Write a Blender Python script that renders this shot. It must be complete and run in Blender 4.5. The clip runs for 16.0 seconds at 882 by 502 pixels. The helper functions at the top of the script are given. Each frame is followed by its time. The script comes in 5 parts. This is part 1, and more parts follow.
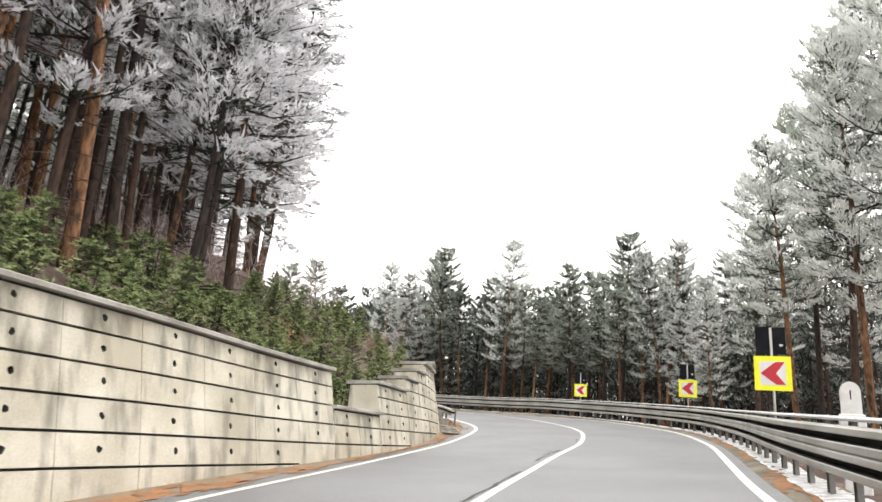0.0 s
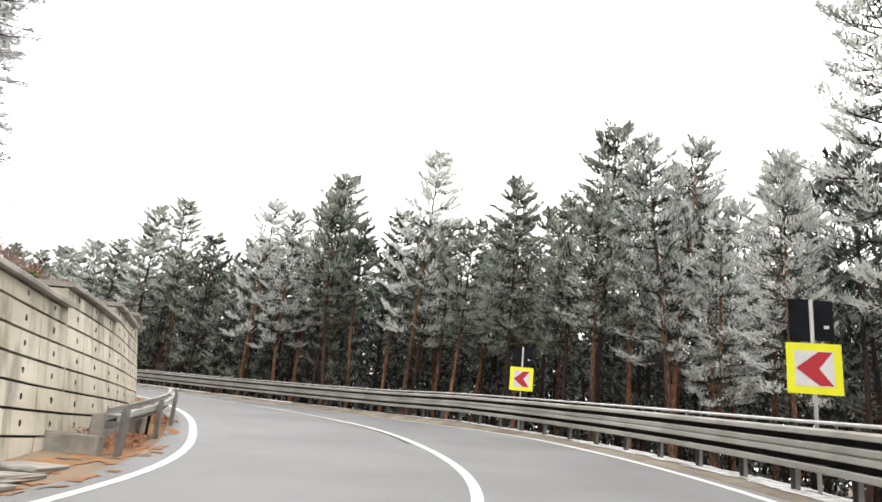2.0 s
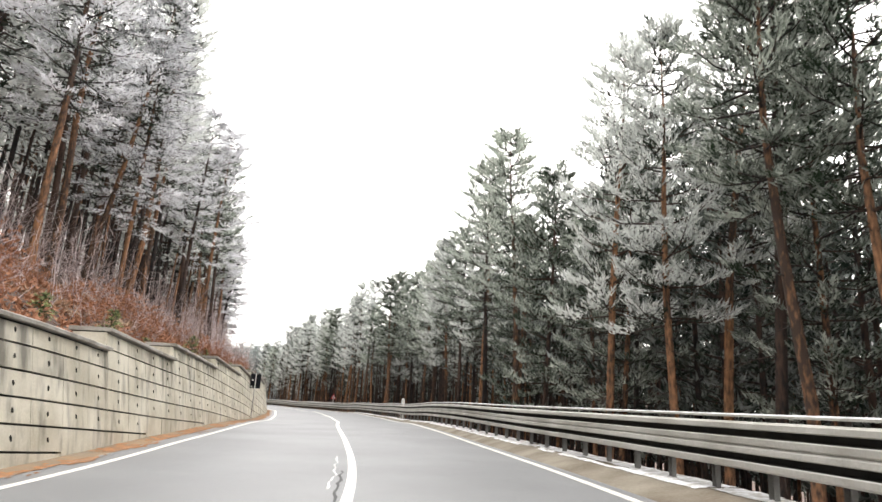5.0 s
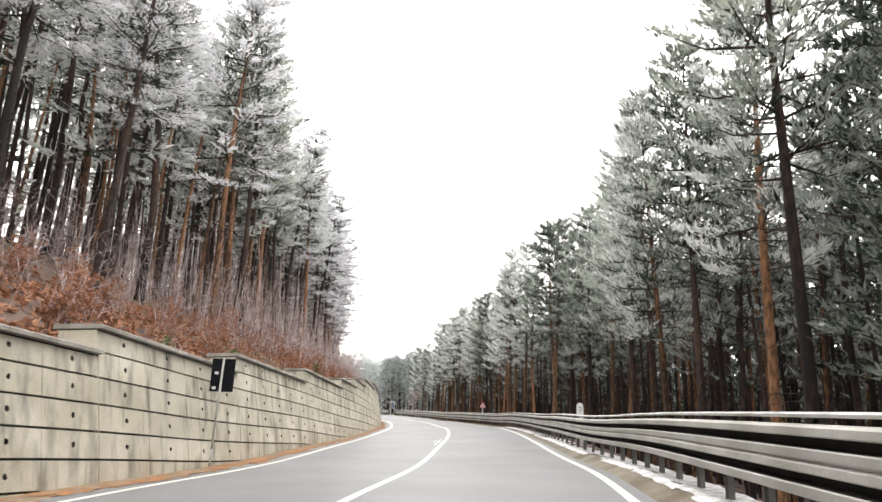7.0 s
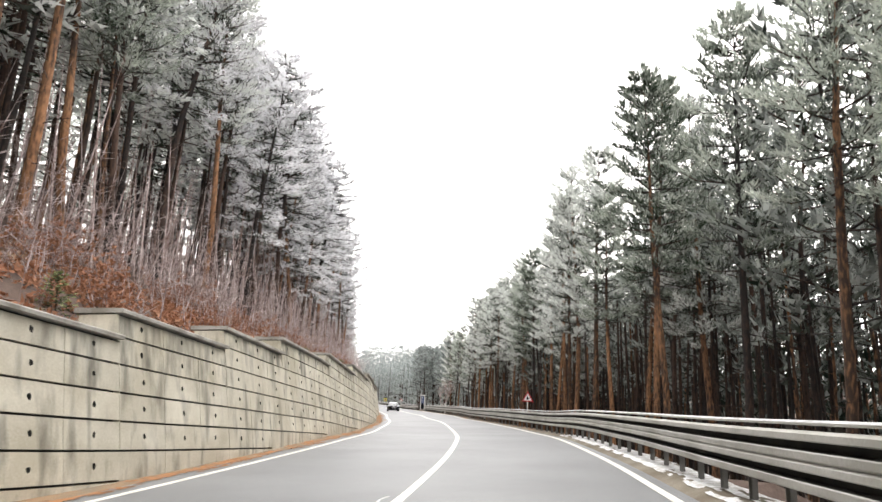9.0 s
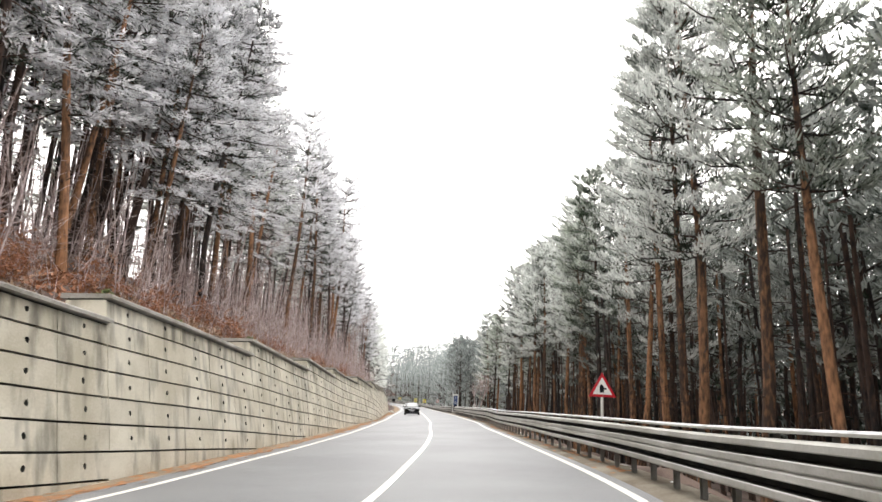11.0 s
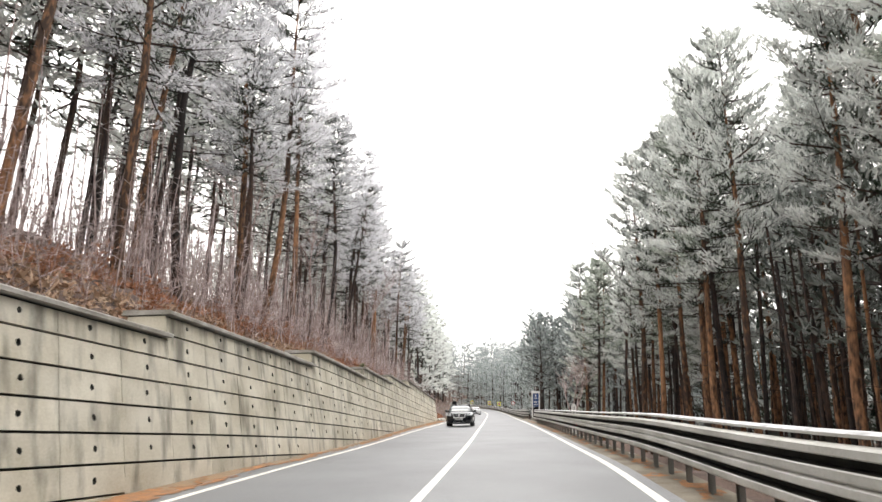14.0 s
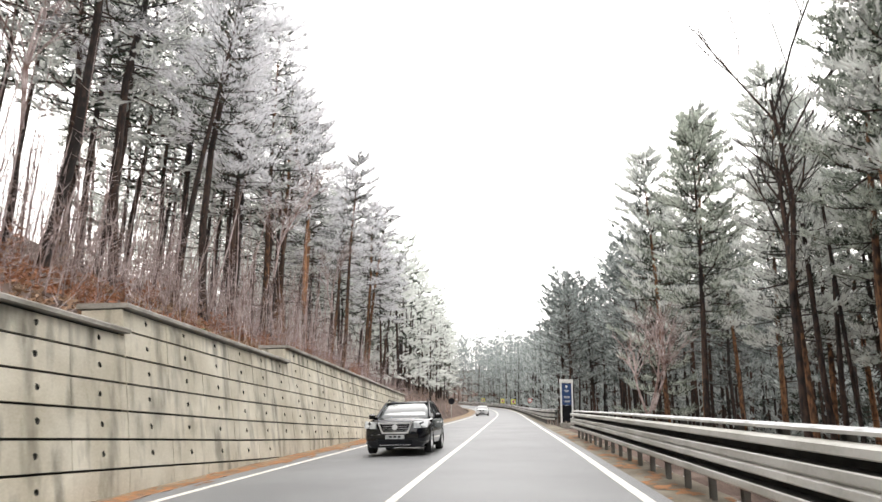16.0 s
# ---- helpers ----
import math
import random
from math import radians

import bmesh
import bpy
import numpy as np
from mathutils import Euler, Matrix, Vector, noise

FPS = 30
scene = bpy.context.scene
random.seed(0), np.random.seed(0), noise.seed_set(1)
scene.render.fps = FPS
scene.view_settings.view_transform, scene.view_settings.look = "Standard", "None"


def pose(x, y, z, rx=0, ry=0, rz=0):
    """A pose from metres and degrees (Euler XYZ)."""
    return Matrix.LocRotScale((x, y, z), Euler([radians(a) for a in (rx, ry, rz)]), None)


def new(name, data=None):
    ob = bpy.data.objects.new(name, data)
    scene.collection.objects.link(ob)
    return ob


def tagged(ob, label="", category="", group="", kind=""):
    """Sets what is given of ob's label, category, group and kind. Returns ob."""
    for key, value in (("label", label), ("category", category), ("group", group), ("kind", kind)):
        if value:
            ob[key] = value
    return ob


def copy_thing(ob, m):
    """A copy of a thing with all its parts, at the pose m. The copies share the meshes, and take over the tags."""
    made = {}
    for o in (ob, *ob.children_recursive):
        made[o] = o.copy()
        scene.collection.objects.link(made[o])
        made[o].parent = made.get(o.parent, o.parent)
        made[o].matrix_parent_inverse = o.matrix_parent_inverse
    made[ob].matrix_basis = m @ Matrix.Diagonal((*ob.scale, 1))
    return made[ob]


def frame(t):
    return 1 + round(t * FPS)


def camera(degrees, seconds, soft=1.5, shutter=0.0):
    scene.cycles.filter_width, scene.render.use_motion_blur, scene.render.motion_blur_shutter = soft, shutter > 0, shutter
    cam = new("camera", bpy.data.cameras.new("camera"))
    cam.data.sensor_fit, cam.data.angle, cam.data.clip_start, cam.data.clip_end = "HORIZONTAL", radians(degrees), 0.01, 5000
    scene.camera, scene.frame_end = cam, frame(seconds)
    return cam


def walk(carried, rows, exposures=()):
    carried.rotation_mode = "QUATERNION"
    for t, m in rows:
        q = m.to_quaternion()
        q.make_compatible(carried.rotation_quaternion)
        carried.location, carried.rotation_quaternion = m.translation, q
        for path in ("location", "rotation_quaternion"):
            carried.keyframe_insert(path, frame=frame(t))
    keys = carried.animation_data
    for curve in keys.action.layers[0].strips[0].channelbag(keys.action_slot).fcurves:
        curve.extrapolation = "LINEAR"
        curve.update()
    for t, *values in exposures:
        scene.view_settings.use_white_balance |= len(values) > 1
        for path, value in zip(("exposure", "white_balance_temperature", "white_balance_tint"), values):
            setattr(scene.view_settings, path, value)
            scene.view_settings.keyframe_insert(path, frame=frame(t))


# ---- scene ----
cam = camera(64.95, 16.0, shutter=0.08)
walk(cam, [
    (0.000, pose(0.205, -0.769, -1.207, 105.757, -3.811, 0.864)),
    (0.500, pose(1.332, 4.708, -0.805, 105.830, -4.551, -0.503)),
    (1.000, pose(2.567, 10.112, -0.361, 105.740, -5.240, -1.407)),
    (1.500, pose(3.630, 15.318, -0.033, 105.717, -5.668, -2.154)),
    (2.000, pose(4.580, 20.375, 0.323, 105.863, -5.438, -2.486)),
    (2.500, pose(5.230, 25.316, 0.746, 105.833, -4.962, -0.321)),
    (3.000, pose(5.496, 29.983, 1.131, 105.437, -4.632, 5.989)),
    (3.500, pose(5.136, 34.460, 1.515, 105.228, -4.167, 13.155)),
    (4.000, pose(4.252, 39.048, 1.876, 105.205, -3.384, 20.216)),
    (4.500, pose(2.831, 43.429, 2.165, 104.888, -3.003, 27.868)),
    (5.000, pose(0.839, 47.751, 2.371, 104.908, -3.516, 34.418)),
    (5.625, pose(-2.842, 53.692, 2.713, 104.923, -3.370, 40.961)),
    (6.250, pose(-8.019, 60.597, 3.105, 104.904, -2.749, 45.393)),
    (6.875, pose(-14.002, 67.395, 3.511, 104.837, -2.165, 48.274)),
    (7.500, pose(-19.772, 73.291, 3.872, 104.566, -2.234, 50.234)),
    (8.000, pose(-24.027, 77.377, 4.038, 104.454, -2.440, 51.217)),
    (8.500, pose(-28.325, 81.664, 4.138, 104.502, -2.332, 51.815)),
    (9.000, pose(-32.529, 85.860, 4.403, 104.256, -2.715, 52.509)),
    (9.625, pose(-37.914, 91.215, 4.622, 104.092, -2.894, 53.506)),
    (10.250, pose(-43.582, 96.653, 4.894, 104.096, -2.798, 54.798)),
    (10.875, pose(-49.291, 101.728, 5.193, 104.172, -2.488, 56.416)),
    (11.500, pose(-54.743, 106.078, 5.406, 104.232, -2.164, 58.344)),
    (12.000, pose(-59.161, 109.222, 5.498, 104.232, -1.718, 59.998)),
    (12.500, pose(-64.002, 112.465, 5.688, 104.067, -1.830, 61.188)),
    (13.000, pose(-69.020, 115.779, 5.907, 104.151, -1.236, 62.090)),
    (13.500, pose(-74.289, 119.228, 6.091, 104.250, -1.064, 62.835)),
    (14.000, pose(-79.922, 122.959, 6.269, 104.301, -1.213, 63.385)),
    (14.500, pose(-85.872, 126.820, 6.466, 104.177, -1.179, 63.814)),
    (15.000, pose(-91.887, 130.739, 6.745, 104.179, -1.447, 64.219)),
    (15.500, pose(-98.014, 134.590, 6.948, 104.236, -1.460, 64.528)),
    (16.000, pose(-104.244, 138.409, 7.160, 104.179, -0.879, 64.758)),
], exposures=((0.0, 0.05), (2.0, 0.0), (2.5, -0.12), (3.0, -0.25), (3.5, -0.2), (4.0, 0.08), (5.0, 0.22), (8.0, 0.24), (9.5, 0.24), (11.5, 0.22), (12.5, 0.19), (14.0, 0.10), (16.0, 0.10)))


# ---------- world and light ----------
world = bpy.data.worlds.new("overcast_sky")
scene.world = world
world.use_nodes = True
wn = world.node_tree.nodes
wn["Background"].inputs["Color"].default_value = (1.0, 0.972, 0.955, 1)
wn["Background"].inputs["Strength"].default_value = 2.8
sun_data = bpy.data.lights.new("sun", "SUN")
sun_data.energy, sun_data.angle, sun_data.color = 1.0, radians(25), (1.0, 0.97, 0.93)
sun = new("sun", sun_data)
sun.matrix_world = pose(0, 0, 60, 6, 0, -30)

# ---------- the road's line ----------
AXIS_S = [-40, -20, 0, 8, 16, 24, 32, 40, 48, 56, 64, 72, 80, 88, 96, 104, 112, 120, 128, 136, 144, 152, 160, 168, 176, 184, 192, 208, 220, 235, 250, 270, 290, 310, 330, 350, 370, 390, 410, 424]
AXIS_X = [-7.75, -3.77, 0.21, 1.87, 3.54, 4.93, 5.48, 4.35, 1.65, -2.40, -7.13, -12.33, -17.84, -23.58, -29.25, -34.91, -40.61, -46.48, -52.60, -59.06, -65.71, -72.40, -79.07, -85.78, -92.48, -99.27, -106.09, -119.83, -130.18, -143.13, -156.05, -173.27, -190.51, -207.83, -225.31, -243.06, -261.28, -280.14, -299.62, -313.54]
AXIS_Y = [-39.97, -20.37, -0.77, 7.06, 14.88, 22.75, 30.73, 38.64, 46.15, 53.04, 59.49, 65.57, 71.37, 76.94, 82.58, 88.24, 93.84, 99.28, 104.43, 109.15, 113.60, 117.99, 122.40, 126.76, 131.12, 135.36, 139.54, 147.74, 153.81, 161.38, 168.99, 179.16, 189.30, 199.30, 209.03, 218.25, 226.47, 233.12, 237.56, 239.01]
AXIS_Z = [-5.30, -3.88, -2.46, -1.86, -1.31, -0.73, -0.06, 0.59, 1.04, 1.42, 1.79, 2.15, 2.51, 2.77, 2.94, 3.25, 3.50, 3.80, 4.08, 4.24, 4.51, 4.78, 4.99, 5.21, 5.52, 5.74, 5.97, 6.43, 6.75, 7.15, 7.56, 8.11, 8.70, 9.33, 10.05, 10.85, 11.69, 12.53, 13.38, 13.97]
BANK = ([-40, 0, 17, 29, 40, 52, 69, 92, 115, 150, 195, 424], [3.0, 3.0, 3.2, 2.8, 3.0, 2.0, 1.8, 2.7, 2.5, 2.1, 2.3, 2.3])
LEFT = ([-40, 0, 12, 18, 25, 32, 39, 46, 53, 60, 69, 80, 92, 103, 115, 126, 138, 150, 167, 184, 201, 218, 424], [-5.38, -5.38, -5.21, -4.99, -4.59, -4.33, -4.99, -5.45, -5.64, -5.90, -6.27, -6.15, -5.74, -5.82, -6.15, -6.02, -5.56, -4.95, -5.15, -5.20, -5.36, -5.20, -5.20])
CENTRE = ([-40, 0, 12, 18, 25, 32, 39, 46, 53, 60, 69, 80, 92, 103, 115, 126, 138, 150, 167, 184, 201, 218, 424], [-1.72, -1.72, -1.51, -1.16, -0.42, -0.01, -0.37, -0.80, -1.06, -1.50, -2.04, -2.25, -1.65, -1.72, -1.89, -1.91, -1.60, -1.22, -1.41, -1.63, -1.72, -1.60, -1.60])
RIGHT_LINE = ([-40, 0, 12, 18, 25, 32, 39, 46, 53, 60, 69, 80, 92, 103, 115, 126, 138, 150, 167, 184, 201, 218, 424], [1.86, 1.86, 2.14, 2.71, 3.47, 3.91, 3.68, 3.39, 3.03, 2.38, 1.85, 1.73, 2.28, 2.05, 2.01, 1.95, 2.30, 2.07, 1.87, 1.74, 1.72, 1.85, 1.85])
FOOT = ([-40, 0, 12, 18, 25, 32, 39, 46, 53, 60, 69, 80, 92, 103, 115, 126, 138, 150, 167, 184, 201, 218, 424], [-6.60, -6.60, -6.31, -5.61, -5.42, -6.12, -6.45, -6.60, -6.66, -6.83, -7.26, -7.22, -6.73, -6.87, -6.91, -6.93, -6.44, -5.87, -6.18, -5.90, -6.25, -6.40, -6.40])
# the guard rail's distance beyond the right edge line
RAIL_GAP = ([-40, 25, 40, 58, 70, 90, 110, 424], [0.75, 0.75, 0.95, 1.2, 1.0, 0.8, 0.72, 0.72])
# the verge's rise towards the rail's foot
RAIL_LIFT = ([-40, 40, 47, 66, 90, 118, 140, 150, 424], [0.0, 0.0, 0.14, 0.14, 0.10, 0.05, 0.0, -0.04, -0.05])
# sections of the retaining wall: from, to, and the groove line at which the coping lies
SECTIONS = ((-40, -18, -3), (-18, 3, 0), (3, 15.4, 3), (15.4, 18, 1), (18, 20.5, 3), (20.5, 22.1, 4), (22.1, 23.5, 5), (23.5, 26.4, 6), (26.4, 29.7, 7), (29.7, 33.6, 8), (33.6, 37.6, 9),
            (37.6, 41.5, 10), (41.5, 47.2, 11), (47.2, 66.2, 12), (66.2, 72.9, 13), (72.9, 81.3, 14), (81.3, 89, 15), (89, 96.2, 16), (96.2, 104.5, 17), (104.5, 112.4, 18), (112.4, 117.3, 19),
            (117.3, 122.4, 20), (122.4, 130, 21), (130, 137.9, 22), (137.9, 146.0, 23), (146.0, 154.0, 24), (154.0, 162.6, 25), (162.6, 173.3, 26), (173.3, 182.5, 27), (182.5, 191.7, 28),
            (191.7, 201.3, 29), (201.3, 210.8, 30), (210.8, 237, 31))
# the grooves run nearly level through all the sections while the road climbs past them:
# height of groove line 0 over the road, in courses, and the height of a course
GROOVE_LINE = ([-40, 3, 10.25, 14.1, 23.9, 26.4, 40.65, 46.7, 51.2, 54.3, 62.5, 67, 70.4, 93.6, 97.1, 102.2, 109.7, 118.1, 141.5, 145.7, 150.4, 154.9, 169.65, 177.1, 184.75, 192.5, 198.6, 201.9, 206.8, 237, 424],
               [9.7, 3.66, 2.64, 2.09, 0.56, 0.03, -3.0, -4.17, -4.76, -5.02, -6.6, -7.35, -7.85, -10.66, -11.02, -11.6, -12.6, -13.55, -16.3, -16.86, -17.62, -18.09, -19.63, -20.5, -21.33, -22.18, -22.8, -23.15, -23.69, -26.2, -40])
COURSES = ([-40, 3, 10, 14, 24, 27, 33, 40.6, 46.7, 51.2, 54.3, 58, 62, 67, 70, 94, 110, 118, 141, 146, 152, 169, 177, 192, 199, 207, 424],
           [0.455, 0.455, 0.453, 0.43, 0.39, 0.382, 0.35, 0.322, 0.333, 0.356, 0.383, 0.40, 0.434, 0.454, 0.46, 0.497, 0.497, 0.486, 0.464, 0.450, 0.443, 0.455, 0.446, 0.447, 0.458, 0.468, 0.468])
WALL_TOP = ([-40, 3, 15, 17, 20, 27, 30, 36, 48, 60, 100, 210, 236, 239, 246, 424], [2.7, 2.7, 2.0, 1.2, 1.7, 2.5, 2.5, 2.1, 2.1, 2.3, 2.6, 2.6, 2.0, 0.8, 0.4, 0.4])
BATTER = 0.18


def spline(xs, ys, x):
    """Catmull-Rom through (xs, ys) at x (arrays)."""
    xs, ys, x = np.asarray(xs, float), np.asarray(ys, float), np.asarray(x, float)
    m = np.gradient(ys, xs)
    i = np.clip(np.searchsorted(xs, x) - 1, 0, len(xs) - 2)
    h = xs[i + 1] - xs[i]
    u = (x - xs[i]) / h
    return ((2 * u**3 - 3 * u**2 + 1) * ys[i] + (u**3 - 2 * u**2 + u) * h * m[i]
            + (-2 * u**3 + 3 * u**2) * ys[i + 1] + (u**3 - u**2) * h * m[i + 1])


S_FROM, S_TO, STEP = AXIS_S[0], AXIS_S[-1], 0.5
ST = np.arange(S_FROM, S_TO + 0.01, STEP)
LINE = np.stack([spline(AXIS_S, AXIS_X, ST), spline(AXIS_S, AXIS_Y, ST), spline(AXIS_S, AXIS_Z, ST)], 1)
TANGENT = np.gradient(LINE[:, :2], axis=0)
TANGENT /= np.linalg.norm(TANGENT, axis=1)[:, None]
RIGHT = np.stack([TANGENT[:, 1], -TANGENT[:, 0]], 1)


def offset(table, s):
    return np.interp(s, table[0], table[1])


def rail_offset(s):
    return float(smooth(RIGHT_LINE, s) + offset(RAIL_GAP, s))


def rail_lift(s):
    return float(offset(RAIL_LIFT, s))


def smooth(table, s):
    return float(spline(table[0], table[1], np.clip(s, table[0][0], table[0][-1])))


def at(s, l, h=0.0):
    """The world place at station s, l metres right of the axis and h above the road's plane."""
    k = float(np.clip((s - S_FROM) / STEP, 0, len(ST) - 1.001))
    i, u = int(k), k - int(k)
    p = LINE[i] * (1 - u) + LINE[i + 1] * u
    r = RIGHT[i] * (1 - u) + RIGHT[i + 1] * u
    bank = math.tan(radians(float(offset(BANK, s))))
    return Vector((p[0] + r[0] * l, p[1] + r[1] * l, p[2] + bank * l + h))


def heading(s):
    k = int(np.clip((s - S_FROM) / STEP, 0, len(ST) - 1))
    return math.degrees(math.atan2(-TANGENT[k, 0], TANGENT[k, 1]))


def station(x, y):
    """Stations and offsets of plan points (arrays)."""
    x, y = np.ravel(x), np.ravel(y)
    s, l = np.empty(len(x)), np.empty(len(x))
    for a in range(0, len(x), 4000):
        d = np.stack([x[a:a + 4000, None] - LINE[None, ::2, 0], y[a:a + 4000, None] - LINE[None, ::2, 1]], -1)
        i = (d**2).sum(-1).argmin(1) * 2
        e = np.stack([x[a:a + 4000] - LINE[i, 0], y[a:a + 4000] - LINE[i, 1]], -1)
        s[a:a + 4000] = ST[i] + np.clip((e * TANGENT[i]).sum(-1), -1, 1)
        l[a:a + 4000] = np.sign((e * RIGHT[i]).sum(-1)) * np.linalg.norm(e, axis=-1)
    return s, l


# ---------- helpers ----------
def part(name, bm, material, parent=None, label="", smooth_faces=False):
    me = bpy.data.meshes.new(name)
    bm.to_mesh(me)
    bm.free()
    if smooth_faces:
        me.polygons.foreach_set("use_smooth", [True] * len(me.polygons))
    if material:
        me.materials.append(material)
    ob = new(name, me)
    if parent:
        ob.parent = parent
    if label:
        ob["label"] = label
    return ob


def mesh_part(name, verts, faces, material, parent=None, label="", smooth_faces=False):
    me = bpy.data.meshes.new(name)
    me.from_pydata([tuple(v) for v in verts], [], faces)
    me.update()
    if smooth_faces:
        me.polygons.foreach_set("use_smooth", [True] * len(me.polygons))
    if material:
        me.materials.append(material)
    ob = new(name, me)
    if parent:
        ob.parent = parent
    if label:
        ob["label"] = label
    return ob


def empty(name, m=None):
    ob = new(name)
    if m is not None:
        ob.matrix_world = m
    return ob


def box(bm, size, place, m=None, bevel=0.0):
    """A box of that size, centred at place, into bm."""
    r = bmesh.ops.create_cube(bm, size=1.0)
    vs = r["verts"]
    bmesh.ops.scale(bm, vec=size, verts=vs)
    bmesh.ops.translate(bm, vec=place, verts=vs)
    if bevel:
        es = list({e for v in vs for e in v.link_edges})
        vs = bmesh.ops.bevel(bm, geom=es, offset=bevel, segments=1, affect="EDGES")["verts"]
    if m is not None:
        bmesh.ops.transform(bm, matrix=m, verts=list(vs))
    return vs


def cyl(bm, r1, r2, a, b, seg=10):
    """A cone frustum from a to b."""
    a, b = Vector(a), Vector(b)
    m = Matrix.Translation((a + b) / 2) @ (b - a).to_track_quat("Z", "Y").to_matrix().to_4x4()
    return bmesh.ops.create_cone(bm, cap_ends=True, segments=seg, radius1=r1, radius2=r2, depth=(b - a).length, matrix=m)["verts"]


def strip(s0, s1, step, rows):
    """Vertices and faces of a strip along the road; rows: functions of s giving (l, h)."""
    ss = np.arange(s0, s1 + step * 0.5, step)
    vs, fs, n = [], [], len(rows)
    for s in ss:
        for r in rows:
            vs.append(at(s, *r(s)))
    for i in range(len(ss) - 1):
        for j in range(n - 1):
            a = i * n + j
            fs.append((a, a + 1, a + n + 1, a + n))
    return vs, fs


# ---------- materials ----------
def material(name, colour, rough=0.8, metal=0.0, second=None, scale=3.0, detail=6.0, bump=0.2, fine=60.0, spec=0.4, lo=0.35, hi=0.65, coat=0.0):
    """A surface of two tones mixed by noise at two scales, with fine relief."""
    m = bpy.data.materials.new(name)
    m.use_nodes = True
    nt = m.node_tree
    b = nt.nodes["Principled BSDF"]
    b.inputs["Roughness"].default_value, b.inputs["Metallic"].default_value = rough, metal
    b.inputs["Specular IOR Level"].default_value = spec
    b.inputs["Coat Weight"].default_value = coat
    second = second or tuple(c * 0.7 for c in colour)
    co = nt.nodes.new("ShaderNodeTexCoord")
    n1 = nt.nodes.new("ShaderNodeTexNoise")
    n1.inputs["Scale"].default_value, n1.inputs["Detail"].default_value = scale, detail
    n2 = nt.nodes.new("ShaderNodeTexNoise")
    n2.inputs["Scale"].default_value, n2.inputs["Detail"].default_value = fine, 3
    nt.links.new(co.outputs["Object"], n1.inputs["Vector"])
    nt.links.new(co.outputs["Object"], n2.inputs["Vector"])
    add = nt.nodes.new("ShaderNodeMath")
    add.operation = "MULTIPLY_ADD"
    add.inputs[1].default_value = 0.3
    nt.links.new(n2.outputs["Fac"], add.inputs[0])
    nt.links.new(n1.outputs["Fac"], add.inputs[2])
    mr = nt.nodes.new("ShaderNodeMapRange")
    mr.inputs["From Min"].default_value, mr.inputs["From Max"].default_value = lo + 0.15, hi + 0.15
    nt.links.new(add.outputs[0], mr.inputs["Value"])
    mix = nt.nodes.new("ShaderNodeMix")
    mix.data_type = "RGBA"
    mix.inputs["A"].default_value, mix.inputs["B"].default_value = (*colour, 1), (*second, 1)
    nt.links.new(mr.outputs["Result"], mix.inputs["Factor"])
    nt.links.new(mix.outputs["Result"], b.inputs["Base Color"])
    if bump:
        bp = nt.nodes.new("ShaderNodeBump")
        bp.inputs["Strength"].default_value, bp.inputs["Distance"].default_value = bump, 0.02
        nt.links.new(n2.outputs["Fac"], bp.inputs["Height"])
        nt.links.new(bp.outputs["Normal"], b.inputs["Normal"])
    return m


ASPHALT = material("asphalt", (0.150, 0.152, 0.156), 0.5, second=(0.195, 0.198, 0.202), scale=0.35, fine=120, bump=0.3)
LINE_PAINT = material("line_paint", (0.72, 0.70, 0.64), 0.6, second=(0.48, 0.46, 0.42), scale=5, fine=30, lo=0.5, hi=0.75)
TAR = material("crack_tar", (0.012, 0.012, 0.013), 0.6, second=(0.03, 0.03, 0.03), bump=0)
GROOVE = material("dark_recess_concrete", (0.05, 0.05, 0.045), 0.95, second=(0.08, 0.08, 0.07), scale=2)
CAP = material("coping_concrete", (0.44, 0.42, 0.385), 0.9, second=(0.24, 0.225, 0.195), scale=1.6, fine=30, bump=0.3)
STEEL = material("galvanised_steel", (0.48, 0.472, 0.442), 0.5, metal=0.15, second=(0.32, 0.31, 0.275), scale=0.8, fine=25, bump=0.04)
TROUGH_BLACK = material("dark_trough", (0.022, 0.021, 0.019), 0.9, second=(0.04, 0.037, 0.032), scale=3)
FROST = material("rime", (0.70, 0.70, 0.72), 0.75, second=(0.38, 0.38, 0.38), scale=4, bump=0.2)
POST_STEEL = material("post_steel", (0.22, 0.22, 0.21), 0.6, metal=0.4, second=(0.13, 0.12, 0.11), scale=2.0, bump=0.05)
SOIL = material("verge_soil", (0.13, 0.105, 0.075), 0.95, second=(0.24, 0.215, 0.17), scale=0.9, fine=22, bump=0.6)
NEEDLE_LITTER = material("fallen_needles", (0.36, 0.165, 0.065), 0.95, second=(0.20, 0.125, 0.075), scale=4.0, fine=35, bump=0.8)
NEEDLE_SOIL = material("needle_strewn_soil", (0.29, 0.19, 0.11), 0.95, second=(0.20, 0.165, 0.12), scale=1.6, fine=45, bump=0.7)
SNOW = material("old_snow", (0.82, 0.83, 0.85), 0.7, second=(0.42, 0.40, 0.37), scale=6, fine=20, bump=0.5)
LITTER = material("forest_floor", (0.05, 0.03, 0.022), 0.95, second=(0.15, 0.105, 0.085), scale=0.6, fine=14, bump=0.8)
YELLOW = material("sign_yellow", (0.85, 0.86, 0.01), 0.4, second=(0.80, 0.80, 0.01), bump=0)
WHITE = material("sign_white", (0.72, 0.72, 0.70), 0.45, second=(0.62, 0.62, 0.6), bump=0)
RED = material("sign_red", (0.50, 0.012, 0.022), 0.4, second=(0.40, 0.012, 0.022), bump=0)
